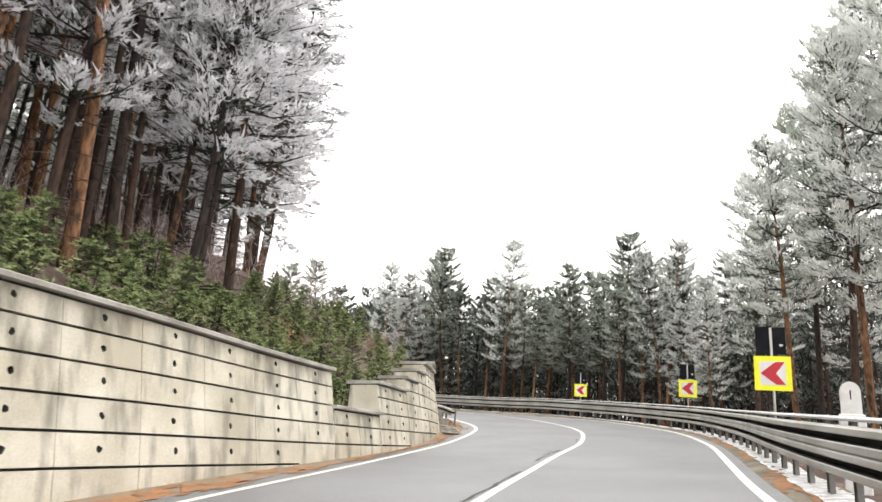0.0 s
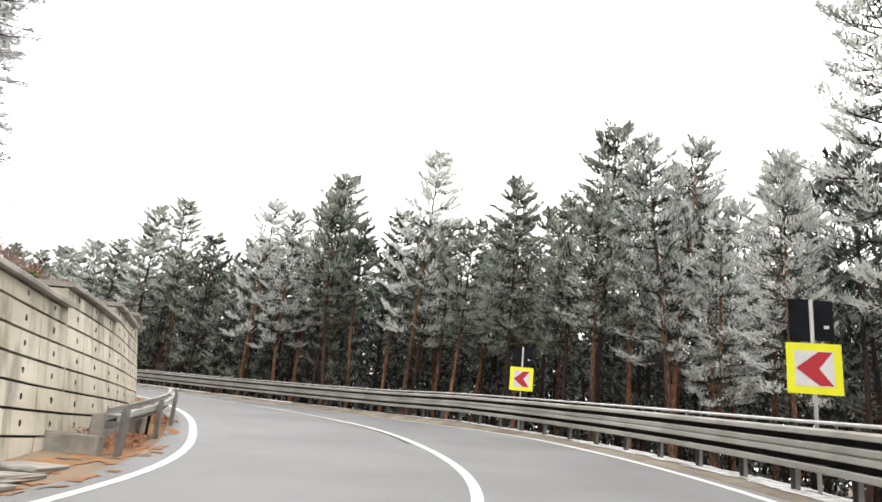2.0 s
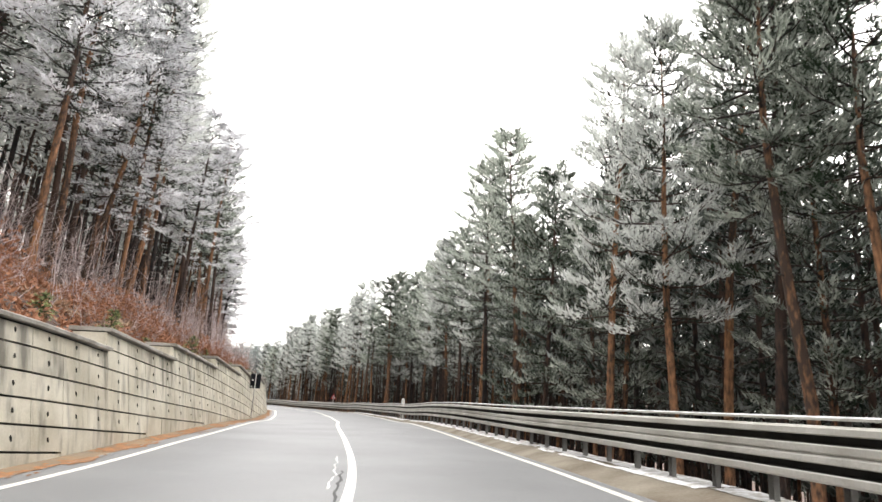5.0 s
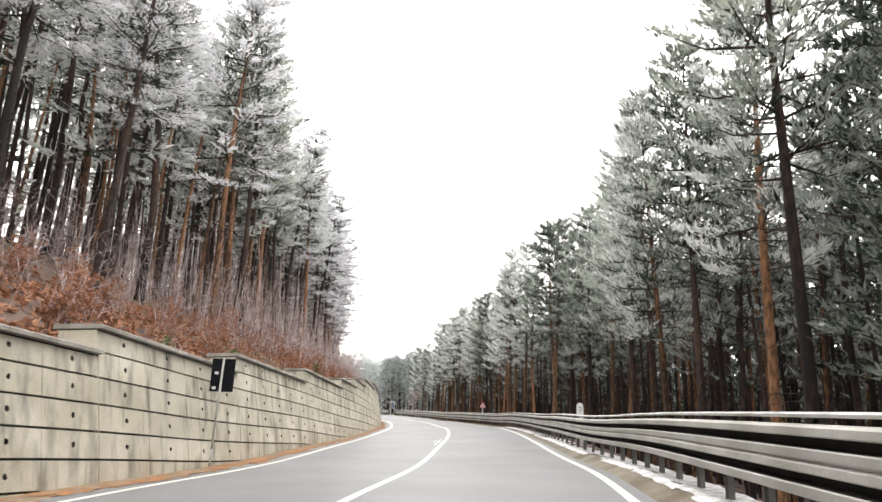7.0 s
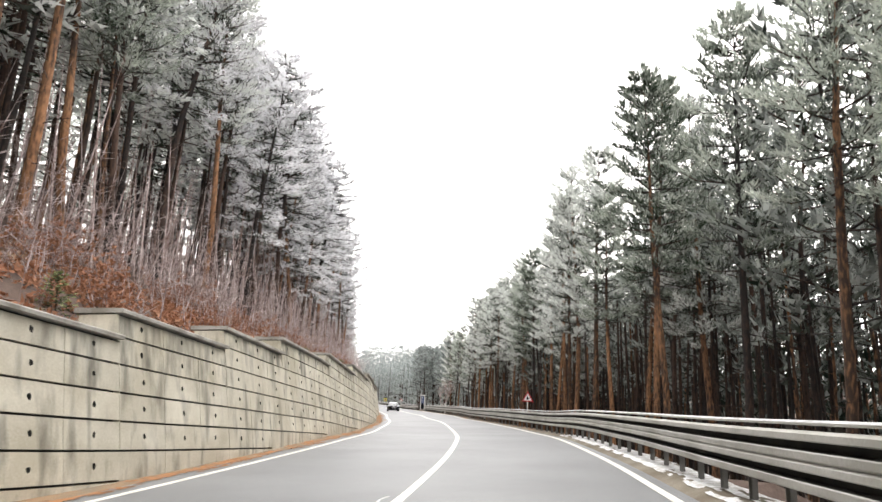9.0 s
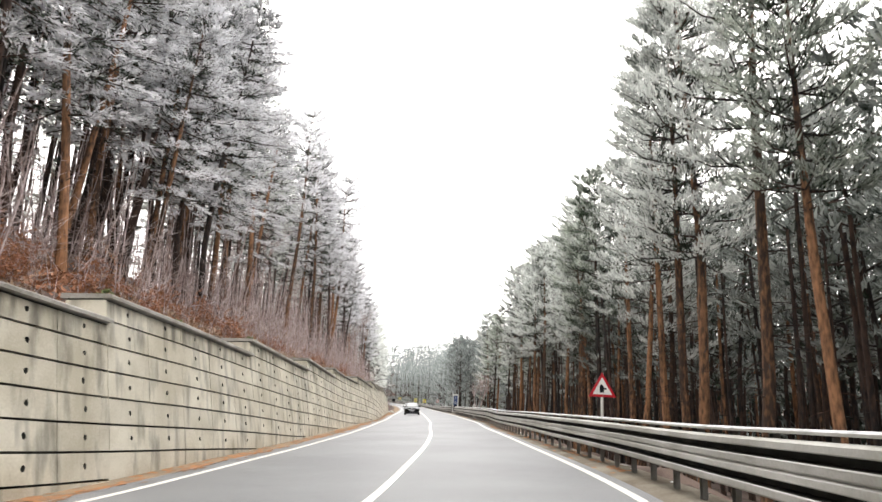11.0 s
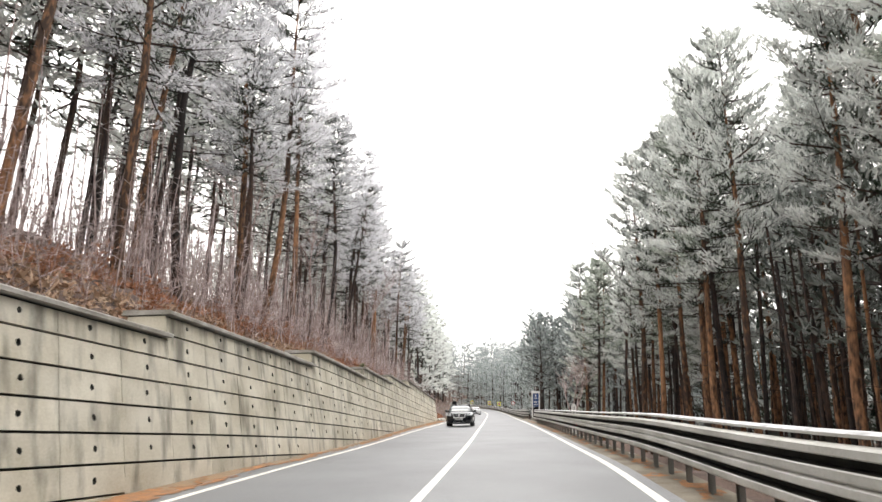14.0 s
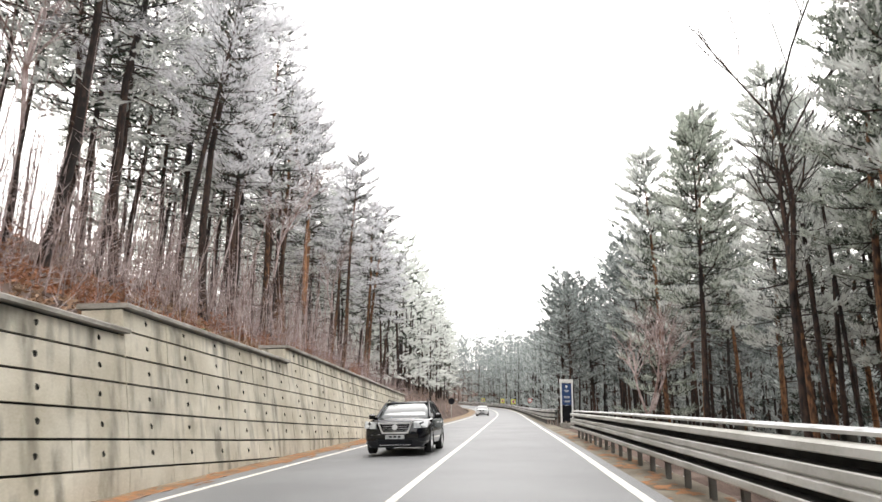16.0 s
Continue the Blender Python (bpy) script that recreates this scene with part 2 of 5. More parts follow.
BLACK = material("sign_back", (0.006, 0.007, 0.009), 0.7, second=(0.012, 0.013, 0.016), bump=0, spec=0.1)
BLUE = material("sign_blue", (0.02, 0.055, 0.16), 0.4, second=(0.015, 0.04, 0.12), bump=0)
KM_WHITE = material("white_painted_stone", (0.74, 0.74, 0.72), 0.7, second=(0.6, 0.6, 0.57), scale=6)
STONE = material("grey_stone", (0.24, 0.23, 0.21), 0.9, second=(0.36, 0.34, 0.3), scale=4, bump=0.6)
CAR_PAINT = material("black_car_paint", (0.002, 0.003, 0.006), 0.06, second=(0.003, 0.004, 0.007), bump=0, spec=0.5)
WHITE_PAINT = material("white_car_paint", (0.7, 0.7, 0.7), 0.3, second=(0.64, 0.64, 0.64), bump=0, coat=0.8)
CHROME = material("chrome", (0.80, 0.80, 0.82), 0.32, metal=1.0, second=(0.65, 0.65, 0.66), bump=0)
RUBBER = material("tyre_rubber", (0.015, 0.015, 0.015), 0.85, second=(0.03, 0.03, 0.03), bump=0.1)
CAR_GLASS = material("dark_car_glass", (0.02, 0.03, 0.032), 0.06, second=(0.03, 0.04, 0.042), bump=0, spec=0.9, coat=1.0)
LAMP_GLASS = material("headlamp_glass", (0.55, 0.57, 0.58), 0.12, second=(0.35, 0.36, 0.37), scale=9, bump=0, coat=1.0)
DARK_PLASTIC = material("dark_plastic", (0.02, 0.02, 0.022), 0.6, second=(0.03, 0.03, 0.033), bump=0.1)
BROWN_LEAF = material("dry_beech_leaves", (0.30, 0.125, 0.065), 0.85, second=(0.42, 0.23, 0.14), scale=1.5, bump=0, lo=0.3, hi=0.75)
PALE_LEAF = material("pale_dry_leaves", (0.42, 0.31, 0.22), 0.85, second=(0.30, 0.17, 0.10), scale=1.5, bump=0)
GREEN_LEAF = material("spruce_green", (0.12, 0.175, 0.06), 0.8, second=(0.38, 0.43, 0.20), scale=1.8, fine=12, bump=0, lo=0.28, hi=0.62)
GREEN_INNER = material("inner_spruce_needles", (0.036, 0.062, 0.022), 0.85, second=(0.12, 0.15, 0.065), scale=1.8, fine=12, bump=0)
TWIG = material("frosted_twigs", (0.19, 0.12, 0.10), 0.9, second=(0.62, 0.53, 0.52), scale=2.5, fine=15, bump=0)


def concrete_material(name, st0, st1, dark):
    """Board-cast concrete, toned panel by panel, with rain streaks and dark blotches."""
    m = material(name, (0.66, 0.622, 0.52), 0.85, second=(0.47, 0.43, 0.335), scale=0.9, fine=28, bump=0.18)
    nt = m.node_tree
    b = nt.nodes["Principled BSDF"]
    base = b.inputs["Base Color"].links[0].from_socket
    info = nt.nodes.new("ShaderNodeObjectInfo")
    tone = nt.nodes.new("ShaderNodeMapRange")
    tone.inputs["To Min"].default_value, tone.inputs["To Max"].default_value = 0.90, 1.03
    nt.links.new(info.outputs["Random"], tone.inputs["Value"])
    co = nt.nodes.new("ShaderNodeTexCoord")
    mp = nt.nodes.new("ShaderNodeMapping")
    mp.inputs["Scale"].default_value = (2.0, 2.0, 0.45)
    nz = nt.nodes.new("ShaderNodeTexNoise")
    nz.inputs["Scale"].default_value, nz.inputs["Detail"].default_value = 1.6, 9
    nt.links.new(co.outputs["Object"], mp.inputs["Vector"])
    nt.links.new(mp.outputs["Vector"], nz.inputs["Vector"])
    st = nt.nodes.new("ShaderNodeMapRange")
    st.inputs["From Min"].default_value, st.inputs["From Max"].default_value = st0, st1
    st.inputs["To Min"].default_value, st.inputs["To Max"].default_value = 1.0, dark
    nt.links.new(nz.outputs["Fac"], st.inputs["Value"])
    mul = nt.nodes.new("ShaderNodeMath")
    mul.operation = "MULTIPLY"
    nt.links.new(tone.outputs["Result"], mul.inputs[0])
    nt.links.new(st.outputs["Result"], mul.inputs[1])
    vm = nt.nodes.new("ShaderNodeVectorMath")
    vm.operation = "SCALE"
    nt.links.new(base, vm.inputs[0])
    nt.links.new(mul.outputs[0], vm.inputs["Scale"])
    nt.links.new(vm.outputs["Vector"], b.inputs["Base Color"])
    return m


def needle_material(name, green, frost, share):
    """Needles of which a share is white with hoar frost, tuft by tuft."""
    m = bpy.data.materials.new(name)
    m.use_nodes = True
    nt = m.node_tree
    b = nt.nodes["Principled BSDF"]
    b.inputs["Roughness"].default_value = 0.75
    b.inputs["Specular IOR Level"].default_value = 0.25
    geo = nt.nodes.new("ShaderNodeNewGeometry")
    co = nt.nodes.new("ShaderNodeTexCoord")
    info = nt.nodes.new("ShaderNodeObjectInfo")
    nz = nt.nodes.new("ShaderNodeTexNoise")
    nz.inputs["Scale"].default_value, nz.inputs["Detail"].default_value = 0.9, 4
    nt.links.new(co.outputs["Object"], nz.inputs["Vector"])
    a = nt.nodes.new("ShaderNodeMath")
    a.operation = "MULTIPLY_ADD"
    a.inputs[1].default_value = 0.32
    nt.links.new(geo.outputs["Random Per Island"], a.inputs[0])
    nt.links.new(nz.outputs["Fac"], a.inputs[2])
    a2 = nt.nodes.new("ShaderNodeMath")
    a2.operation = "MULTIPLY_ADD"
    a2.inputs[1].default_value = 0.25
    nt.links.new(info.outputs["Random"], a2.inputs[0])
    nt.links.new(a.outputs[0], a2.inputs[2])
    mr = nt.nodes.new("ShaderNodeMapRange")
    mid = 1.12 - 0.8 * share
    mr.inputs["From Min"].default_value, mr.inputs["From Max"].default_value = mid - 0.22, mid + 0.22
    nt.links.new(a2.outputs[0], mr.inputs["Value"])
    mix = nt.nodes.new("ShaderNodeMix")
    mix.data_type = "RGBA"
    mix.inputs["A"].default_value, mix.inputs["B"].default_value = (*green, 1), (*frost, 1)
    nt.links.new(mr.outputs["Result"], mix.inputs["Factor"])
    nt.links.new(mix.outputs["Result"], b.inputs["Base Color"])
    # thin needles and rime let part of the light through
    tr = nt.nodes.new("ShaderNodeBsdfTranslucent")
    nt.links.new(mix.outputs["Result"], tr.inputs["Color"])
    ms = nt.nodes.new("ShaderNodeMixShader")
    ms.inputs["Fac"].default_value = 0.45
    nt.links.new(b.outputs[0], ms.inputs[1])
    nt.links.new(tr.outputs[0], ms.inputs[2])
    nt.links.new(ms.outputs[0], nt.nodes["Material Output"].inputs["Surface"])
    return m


def bark_material(name, low, high):
    """Pine bark: dark and plated, here and there orange where the plates have scaled off."""
    m = material(name, low, 0.95, second=high, scale=0.45, fine=11, bump=1.0, lo=0.66, hi=0.98)
    nt = m.node_tree
    n1 = [n for n in nt.nodes if n.bl_idname == "ShaderNodeTexNoise"][0]
    co = [n for n in nt.nodes if n.bl_idname == "ShaderNodeTexCoord"][0]
    info = nt.nodes.new("ShaderNodeObjectInfo")
    n1.noise_dimensions = "4D"
    w = nt.nodes.new("ShaderNodeMath")
    w.operation = "MULTIPLY"
    w.inputs[1].default_value = 40.0
    nt.links.new(info.outputs["Random"], w.inputs[0])
    nt.links.new(w.outputs[0], n1.inputs["W"])
    mp = nt.nodes.new("ShaderNodeMapping")
    mp.inputs["Scale"].default_value = (1.0, 1.0, 0.3)
    nt.links.new(co.outputs["Object"], mp.inputs["Vector"])
    nt.links.new(mp.outputs["Vector"], n1.inputs["Vector"])
    n2 = [n for n in nt.nodes if n.bl_idname == "ShaderNodeTexNoise"][1]
    nt.links.new(mp.outputs["Vector"], n2.inputs["Vector"])
    [n for n in nt.nodes if n.bl_idname == "ShaderNodeMath" and n.operation == "MULTIPLY_ADD"][0].inputs[1].default_value = 0.8
    return m


CONCRETE = concrete_material("panel_concrete", 0.50, 0.70, 0.50)
CONCRETE_STAINED = concrete_material("rain_stained_concrete", 0.42, 0.66, 0.36)
NEEDLE = needle_material("frosted_needles", (0.036, 0.050, 0.036), (0.76, 0.78, 0.75), 0.63)
NEEDLE_WHITE = needle_material("hoar_frosted_needles", (0.040, 0.048, 0.044), (0.85, 0.85, 0.87), 0.63)
NEEDLE_GREEN = needle_material("lightly_frosted_needles", (0.026, 0.042, 0.024), (0.60, 0.64, 0.57), 0.44)
# far trees: rime, paled and flattened in tone to stand for haze
NEEDLE_MIST = needle_material("far_frosted_needles_painted_haze", (0.10, 0.12, 0.112), (0.53, 0.565, 0.555), 0.48)
# wood behind the front rows: less rime, its shade painted into the colours
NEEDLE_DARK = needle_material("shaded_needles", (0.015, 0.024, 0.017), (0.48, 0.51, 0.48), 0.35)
# sprays near the stem: little rime, and the crown's inner shade painted in
NEEDLE_INNER = needle_material("rime_free_shade_needles", (0.020, 0.028, 0.018), (0.20, 0.22, 0.19), 0.30)
BARK = bark_material("pine_bark", (0.045, 0.029, 0.021), (0.34, 0.17, 0.085))
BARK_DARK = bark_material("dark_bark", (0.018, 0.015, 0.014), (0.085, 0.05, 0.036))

# ---------- ground ----------
def bank_rise(d):
    """Rise over the wall's top, d metres behind the wall's foot."""
    return np.interp(d, [0.35, 0.9, 1.6, 2.6, 5, 10, 16, 26, 90], [-2.9, -0.35, 0.15, 0.9, 2.1, 4.2, 6.4, 8.2, 10])


def ground_height(s, l):
    """Height of the natural ground at stations s, offsets l (arrays)."""
    z = np.interp(s, AXIS_S, AXIS_Z)
    f, r = offset(FOOT, s), offset(RIGHT_LINE, s) + offset(RAIL_GAP, s)
    wall = offset(WALL_TOP, s)
    bank = np.tan(np.radians(offset(BANK, s))) * np.clip(l, -8, 8)
    left = f - 4.4 - l
    hill = wall + bank_rise(f - l) - 0.04 + 0.2 * np.sin(l * 0.9 + s * 0.35) * np.clip(left / 4, 0, 1) + bank
    right = l - r - 2.2
    fall = bank - 1.45 - np.clip(right, 0, 60) * 0.13
    far = np.clip((s - 300) / 60, 0, 1) * np.clip(right - 4, 0, 80) * 0.34
    return z + np.where(left > 0, hill, np.where(right > 0, fall + far, bank - 0.22))


def ground_at(x, y):
    s, l = station([x], [y])
    return float(ground_height(s, l)[0])


def build_ground():
    xs = np.r_[-3000, -1800, -1000, -650, -480, np.arange(-400, 130, 2.5), 180, 300, 600, 1500, 3000]
    ys = np.r_[-3000, -1500, -700, -300, -150, np.arange(-90, 380, 2.5), 450, 600, 900, 1700, 3000]
    gx, gy = np.meshgrid(xs, ys, indexing="ij")
    s, l = station(gx, gy)
    z = ground_height(s, l).reshape(gx.shape)
    n, m = gx.shape
    vs = np.stack([gx.ravel(), gy.ravel(), z.ravel()], 1)
    fs = [(i * m + j, (i + 1) * m + j, (i + 1) * m + j + 1, i * m + j + 1) for i in range(n - 1) for j in range(m - 1)]
    ob = mesh_part("ground", vs, fs, LITTER, None, smooth_faces=True)
    tagged(ob, "sloping forest floor of brown leaf litter and patchy frost", "ground", kind="structure")


build_ground()


# ---------- road ----------
def ribbon(name, s0, s1, table, shift, half, h, mat, step=0.8):
    vs, fs = strip(s0, s1, step, [lambda s: (smooth(table, s) + shift - half, h), lambda s: (smooth(table, s) + shift + half, h)])
    return mesh_part(name, vs, fs, mat)


def build_road():
    vs, fs = strip(S_FROM, S_TO, 1.0, [lambda s: (smooth(LEFT, s) - 0.60, -0.25), lambda s: (smooth(LEFT, s) - 0.55, 0.0),
                                       lambda s: (smooth(LEFT, s), 0.0), lambda s: (smooth(CENTRE, s), 0.0), lambda s: (smooth(RIGHT_LINE, s), 0.0),
                                       lambda s: (smooth(RIGHT_LINE, s) + 0.30, 0.0), lambda s: (smooth(RIGHT_LINE, s) + 0.36, -0.25)])
    tagged(mesh_part("road", vs, fs, ASPHALT, smooth_faces=False), "smooth damp grey asphalt of a two-lane mountain road", "road", kind="structure")
    for name, table, half in (("edge_line", LEFT, 0.075), ("centre_line", CENTRE, 0.075), ("edge_line", RIGHT_LINE, 0.075)):
        ob = ribbon(name, S_FROM, S_TO, table, 0.0, half, 0.005, LINE_PAINT)
        tagged(ob, "continuous worn white painted road line", "road marking", kind="structure")
    vs, fs = strip(S_FROM, S_TO, 1.0, [lambda s: (smooth(LEFT, s) - 0.54, -0.03), lambda s: ((smooth(LEFT, s) + smooth(FOOT, s)) / 2 - 0.25, 0.0),
                                       lambda s: (smooth(FOOT, s) - 0.3, 0.08)])
    tagged(mesh_part("verge", vs, fs, NEEDLE_SOIL, smooth_faces=True), "narrow needle-strewn soil verge at the foot of the wall", "verge", kind="structure")
    vs, fs = strip(S_FROM, S_TO, 1.0, [lambda s: (smooth(RIGHT_LINE, s) + 0.29, -0.03), lambda s: (rail_offset(s) - 0.1, 0.02 + rail_lift(s)),
                                       lambda s: (rail_offset(s) + 0.45, 0.03 + rail_lift(s))])
    tagged(mesh_part("verge", vs, fs, SOIL, smooth_faces=True), "gritty soil verge under the guard rail", "verge", kind="structure")
    vs, fs = strip(S_FROM, S_TO, 1.0, [lambda s: (rail_offset(s) + 0.44, 0.028 + rail_lift(s)), lambda s: (rail_offset(s) + 1.1, -0.65), lambda s: (rail_offset(s) + 2.4, -1.3), lambda s: (rail_offset(s) + 5.0, -2.0)])
    tagged(mesh_part("slope", vs, fs, LITTER, smooth_faces=True), "leaf-covered slope falling away behind the guard rail", "slope", kind="structure")


build_road()


def verge_height(s, l):
    """Height of the asphalt or verge over the road's plane at offset l."""
    a, f, r, g = smooth(LEFT, s), smooth(FOOT, s), smooth(RIGHT_LINE, s), rail_offset(s)
    return float(np.interp(l, [f - 0.3, (a + f) / 2 - 0.25, a - 0.56, a - 0.55, r + 0.30, r + 0.31, g - 0.1, g + 0.45, g + 1.1, g + 2.4], [0.08, 0.0, -0.028, 0.0, 0.0, -0.028, 0.02 + rail_lift(s), 0.03 + rail_lift(s), -0.65, -1.3]))


def patches(name, mat, s0, s1, lo, hi, label, category, seed, share, grain=1.0, h=0.010):
    """Thin ragged patches between the offsets lo(s) and hi(s): cells of a fine grid where noise is high; h their rise over the verge."""
    vs, fs, index = [], [], {}
    ds, n = 0.16, 9
    ss = np.arange(s0, s1, ds)

    def v(i, j):
        if (i, j) not in index:
            u = j / n
            s = ss[i] + 0.05 * math.sin(i * 12.9 + j * 78.2)
            index[i, j] = len(vs)
            vs.append(at(s, lo(s) + (hi(s) - lo(s)) * (u + 0.04 * math.sin(i * 7.1 + j * 31.7)), verge_height(s, lo(s) + (hi(s) - lo(s)) * u) + h + 0.003 * math.sin(i * 3.7 + j * 5.1)))
        return index[i, j]

    for i in range(len(ss) - 1):
        for j in range(n):
            u = (j + 0.5) / n
            q = noise.noise(Vector((ss[i] * 0.55 * grain, u * 2.0, seed))) + 0.7 * noise.noise(Vector((ss[i] * 2.6 * grain, u * 6.0, seed + 5.0))) - 0.9 * abs(u - 0.5)
            if q > 0.35 - share:
                fs.append((v(i, j), v(i, j + 1), v(i + 1, j + 1), v(i + 1, j)))
    tagged(mesh_part(name, vs, fs, mat, smooth_faces=True), label, category, kind="stuff")


NL = "scattered orange-brown pine needles along the wall"
patches("needle_litter", NEEDLE_LITTER, -8, 236, lambda s: smooth(LEFT, s) - 0.30, lambda s: smooth(FOOT, s) + 0.0, NL, "needle litter", 3, 0.52)
NR = "scattered orange-brown pine needles under the guard rail"
patches("needle_litter", NEEDLE_LITTER, 4, 30, lambda s: smooth(RIGHT_LINE, s) + 0.33, lambda s: rail_offset(s) + 0.4, NR, "needle litter", 5, 0.45)
patches("needle_litter", NEEDLE_LITTER, 140, 226, lambda s: smooth(RIGHT_LINE, s) + 0.33, lambda s: rail_offset(s) + 0.4, NR, "needle litter", 6, 0.30, 1.7)
patches("snow_patch", SNOW, 9, 60, lambda s: rail_offset(s) - 0.12, lambda s: rail_offset(s) + 0.42, "thin strip of old snow under the guard rail", "snow", 8, 0.95, 0.6, 0.014)
patches("snow_patch", SNOW, 60, 132, lambda s: rail_offset(s) - 0.2, lambda s: rail_offset(s) + 0.42, "thin strip of old snow under the guard rail", "snow", 8, 1.05, 0.6, 0.014)
patches("snow_patch", SNOW, 24, 132, lambda s: rail_offset(s) + 0.5, lambda s: rail_offset(s) + 1.2, "old snow lying behind the guard rail", "snow", 9, 0.5, 0.7, 0.02)
patches("snow_patch", SNOW, 136, 225, lambda s: rail_offset(s) + 0.3, lambda s: rail_offset(s) + 1.2, "small remains of snow behind the guard rail", "snow", 10, 0.28, 1.0, 0.02)


def crack(name, pts, width, seed, mat=None, label="jagged black crack in the asphalt beside the centre line"):
    """A jagged black crack through points (s, l)."""
    rng = random.Random(seed)
    line = []
    for (s0, l0), (s1, l1) in zip(pts, pts[1:]):
        n = max(2, int(abs(s1 - s0) + abs(l1 - l0)) * 4)
        line += [(s0 + (s1 - s0) * i / n + rng.gauss(0, 0.03), l0 + (l1 - l0) * i / n + rng.gauss(0, 0.022)) for i in range(n)]
    vs, fs = [], []
    for i, (s, l) in enumerate(line):
        w = width * rng.uniform(0.3, 1.1)
        vs += [at(s, l - w, 0.008), at(s + 0.03, l + w, 0.008)]
        if i:
            k = 2 * i
            fs.append((k - 2, k - 1, k + 1, k))
    tagged(mesh_part(name, vs, fs, mat or TAR), label, "crack", kind="structure")


def along(table, shift, a, b, step=1.5):
    return [(s, smooth(table, s) + shift) for s in np.arange(a, b, step)]


crack("road_crack", along(CENTRE, -0.16, 8, 15), 0.035, 1)
crack("road_crack", along(CENTRE, -0.22, 16, 21), 0.045, 2)
crack("road_crack", along(CENTRE, -0.35, 18, 20) + [(20.5, smooth(CENTRE, 20.5) - 1.2)], 0.015, 3)
crack("road_crack", along(CENTRE, -0.18, 24, 27), 0.03, 4)
crack("road_crack", along(CENTRE, -0.14, 37, 52), 0.03, 5)
crack("road_crack", along(CENTRE, -0.30, 44, 48, 0.8) + [(49, smooth(CENTRE, 49) - 1.1)], 0.02, 6)
crack("road_crack", along(CENTRE, -0.18, 54, 64), 0.025, 7)

PALE = "pale frost-filled crack in the asphalt beside the centre line"
crack("road_crack", along(CENTRE, -0.26, 104, 113), 0.03, 8, SNOW, PALE)
crack("road_crack", along(CENTRE, -0.42, 106, 110, 0.8), 0.02, 9, SNOW, PALE)
crack("road_crack", along(CENTRE, -0.30, 60, 67), 0.02, 10, SNOW, PALE)


# ---------- retaining wall ----------
def groove(s, n):
    """Height over the road of groove line n at station s."""
    return float((offset(GROOVE_LINE, s) + n) * offset(COURSES, s))


def wall_place(s, h, back=0.0):
    """A place on the wall's battered face at station s, h over the road; back: metres into the wall."""
    f = smooth(FOOT, s)
    return at(s, f - BATTER * max(h, 0) - back, h)


def panel_mesh(s0, s1, top0, top1, low0, low1, hole, parent, mat):
    """One cast panel between two grooves, with a ragged open weep hole; hole: its height over the road, or None."""
    def face(u, v, back=0.0):
        s = s0 + (s1 - s0) * u
        lo, hi = low0 + (low1 - low0) * u, top0 + (top1 - top0) * u
        return wall_place(s, lo + (hi - lo) * v, back)

    g = 0.004
    lip = random.uniform(-0.006, 0.006)
    vs = [face(0 + g, 0, lip), face(1 - g, 0, lip), face(1 - g, 1, lip), face(0 + g, 1, lip)]
    back = [face(0 + g, 0, 0.12), face(1 - g, 0, 0.12), face(1 - g, 1, 0.12), face(0 + g, 1, 0.12)]
    if hole is not None:
        cu, mid = 0.5 + random.uniform(-0.02, 0.02), (low0 + low1) / 2
        tall = max(0.2, (top0 + top1) / 2 - mid)
        cv = (hole - mid) / tall + random.uniform(-0.02, 0.02)
        ru, rv = 0.05 / (s1 - s0), 0.052 / tall
        turns = [math.pi * (i + 0.5) / 4 - math.pi * 0.75 for i in range(8)]
        rag = [random.uniform(0.75, 1.2) for _ in range(8)]
        ring = [face(cu + ru * k * math.cos(a), cv + rv * k * math.sin(a), lip) for a, k in zip(turns, rag)]
        deep = [face(cu + ru * k * math.cos(a), cv + rv * k * math.sin(a), 0.2) for a, k in zip(turns, rag)]
        vs = vs + back + ring + deep
        fs = []
        for c in range(4):
            a, b = 8 + 2 * c, 8 + (2 * c + 1) % 8
            fs.append((c, a, b))
            n = 8 + (2 * c + 2) % 8
            fs.append((c, b, n, (c + 1) % 4))
        for i in range(8):
            a, b = 8 + i, 8 + (i + 1) % 8
            fs.append((a, a + 8, b + 8, b))
        fs.append(tuple(range(23, 15, -1)))
        fs += [(0, 1, 5, 4), (1, 2, 6, 5), (2, 3, 7, 6), (3, 0, 4, 7)]
    else:
        vs = vs + back
        fs = [(0, 3, 2, 1), (0, 1, 5, 4), (1, 2, 6, 5), (2, 3, 7, 6), (3, 0, 4, 7)]
    ob = mesh_part("panel", vs, fs, mat, parent)
    if hole is not None:
        # hole lining takes the dark groove colour, painting the shade of the recess
        ob.data.materials.append(GROOVE)
        for i in range(8, 17):
            ob.data.polygons[i].material_index = 1
    return ob


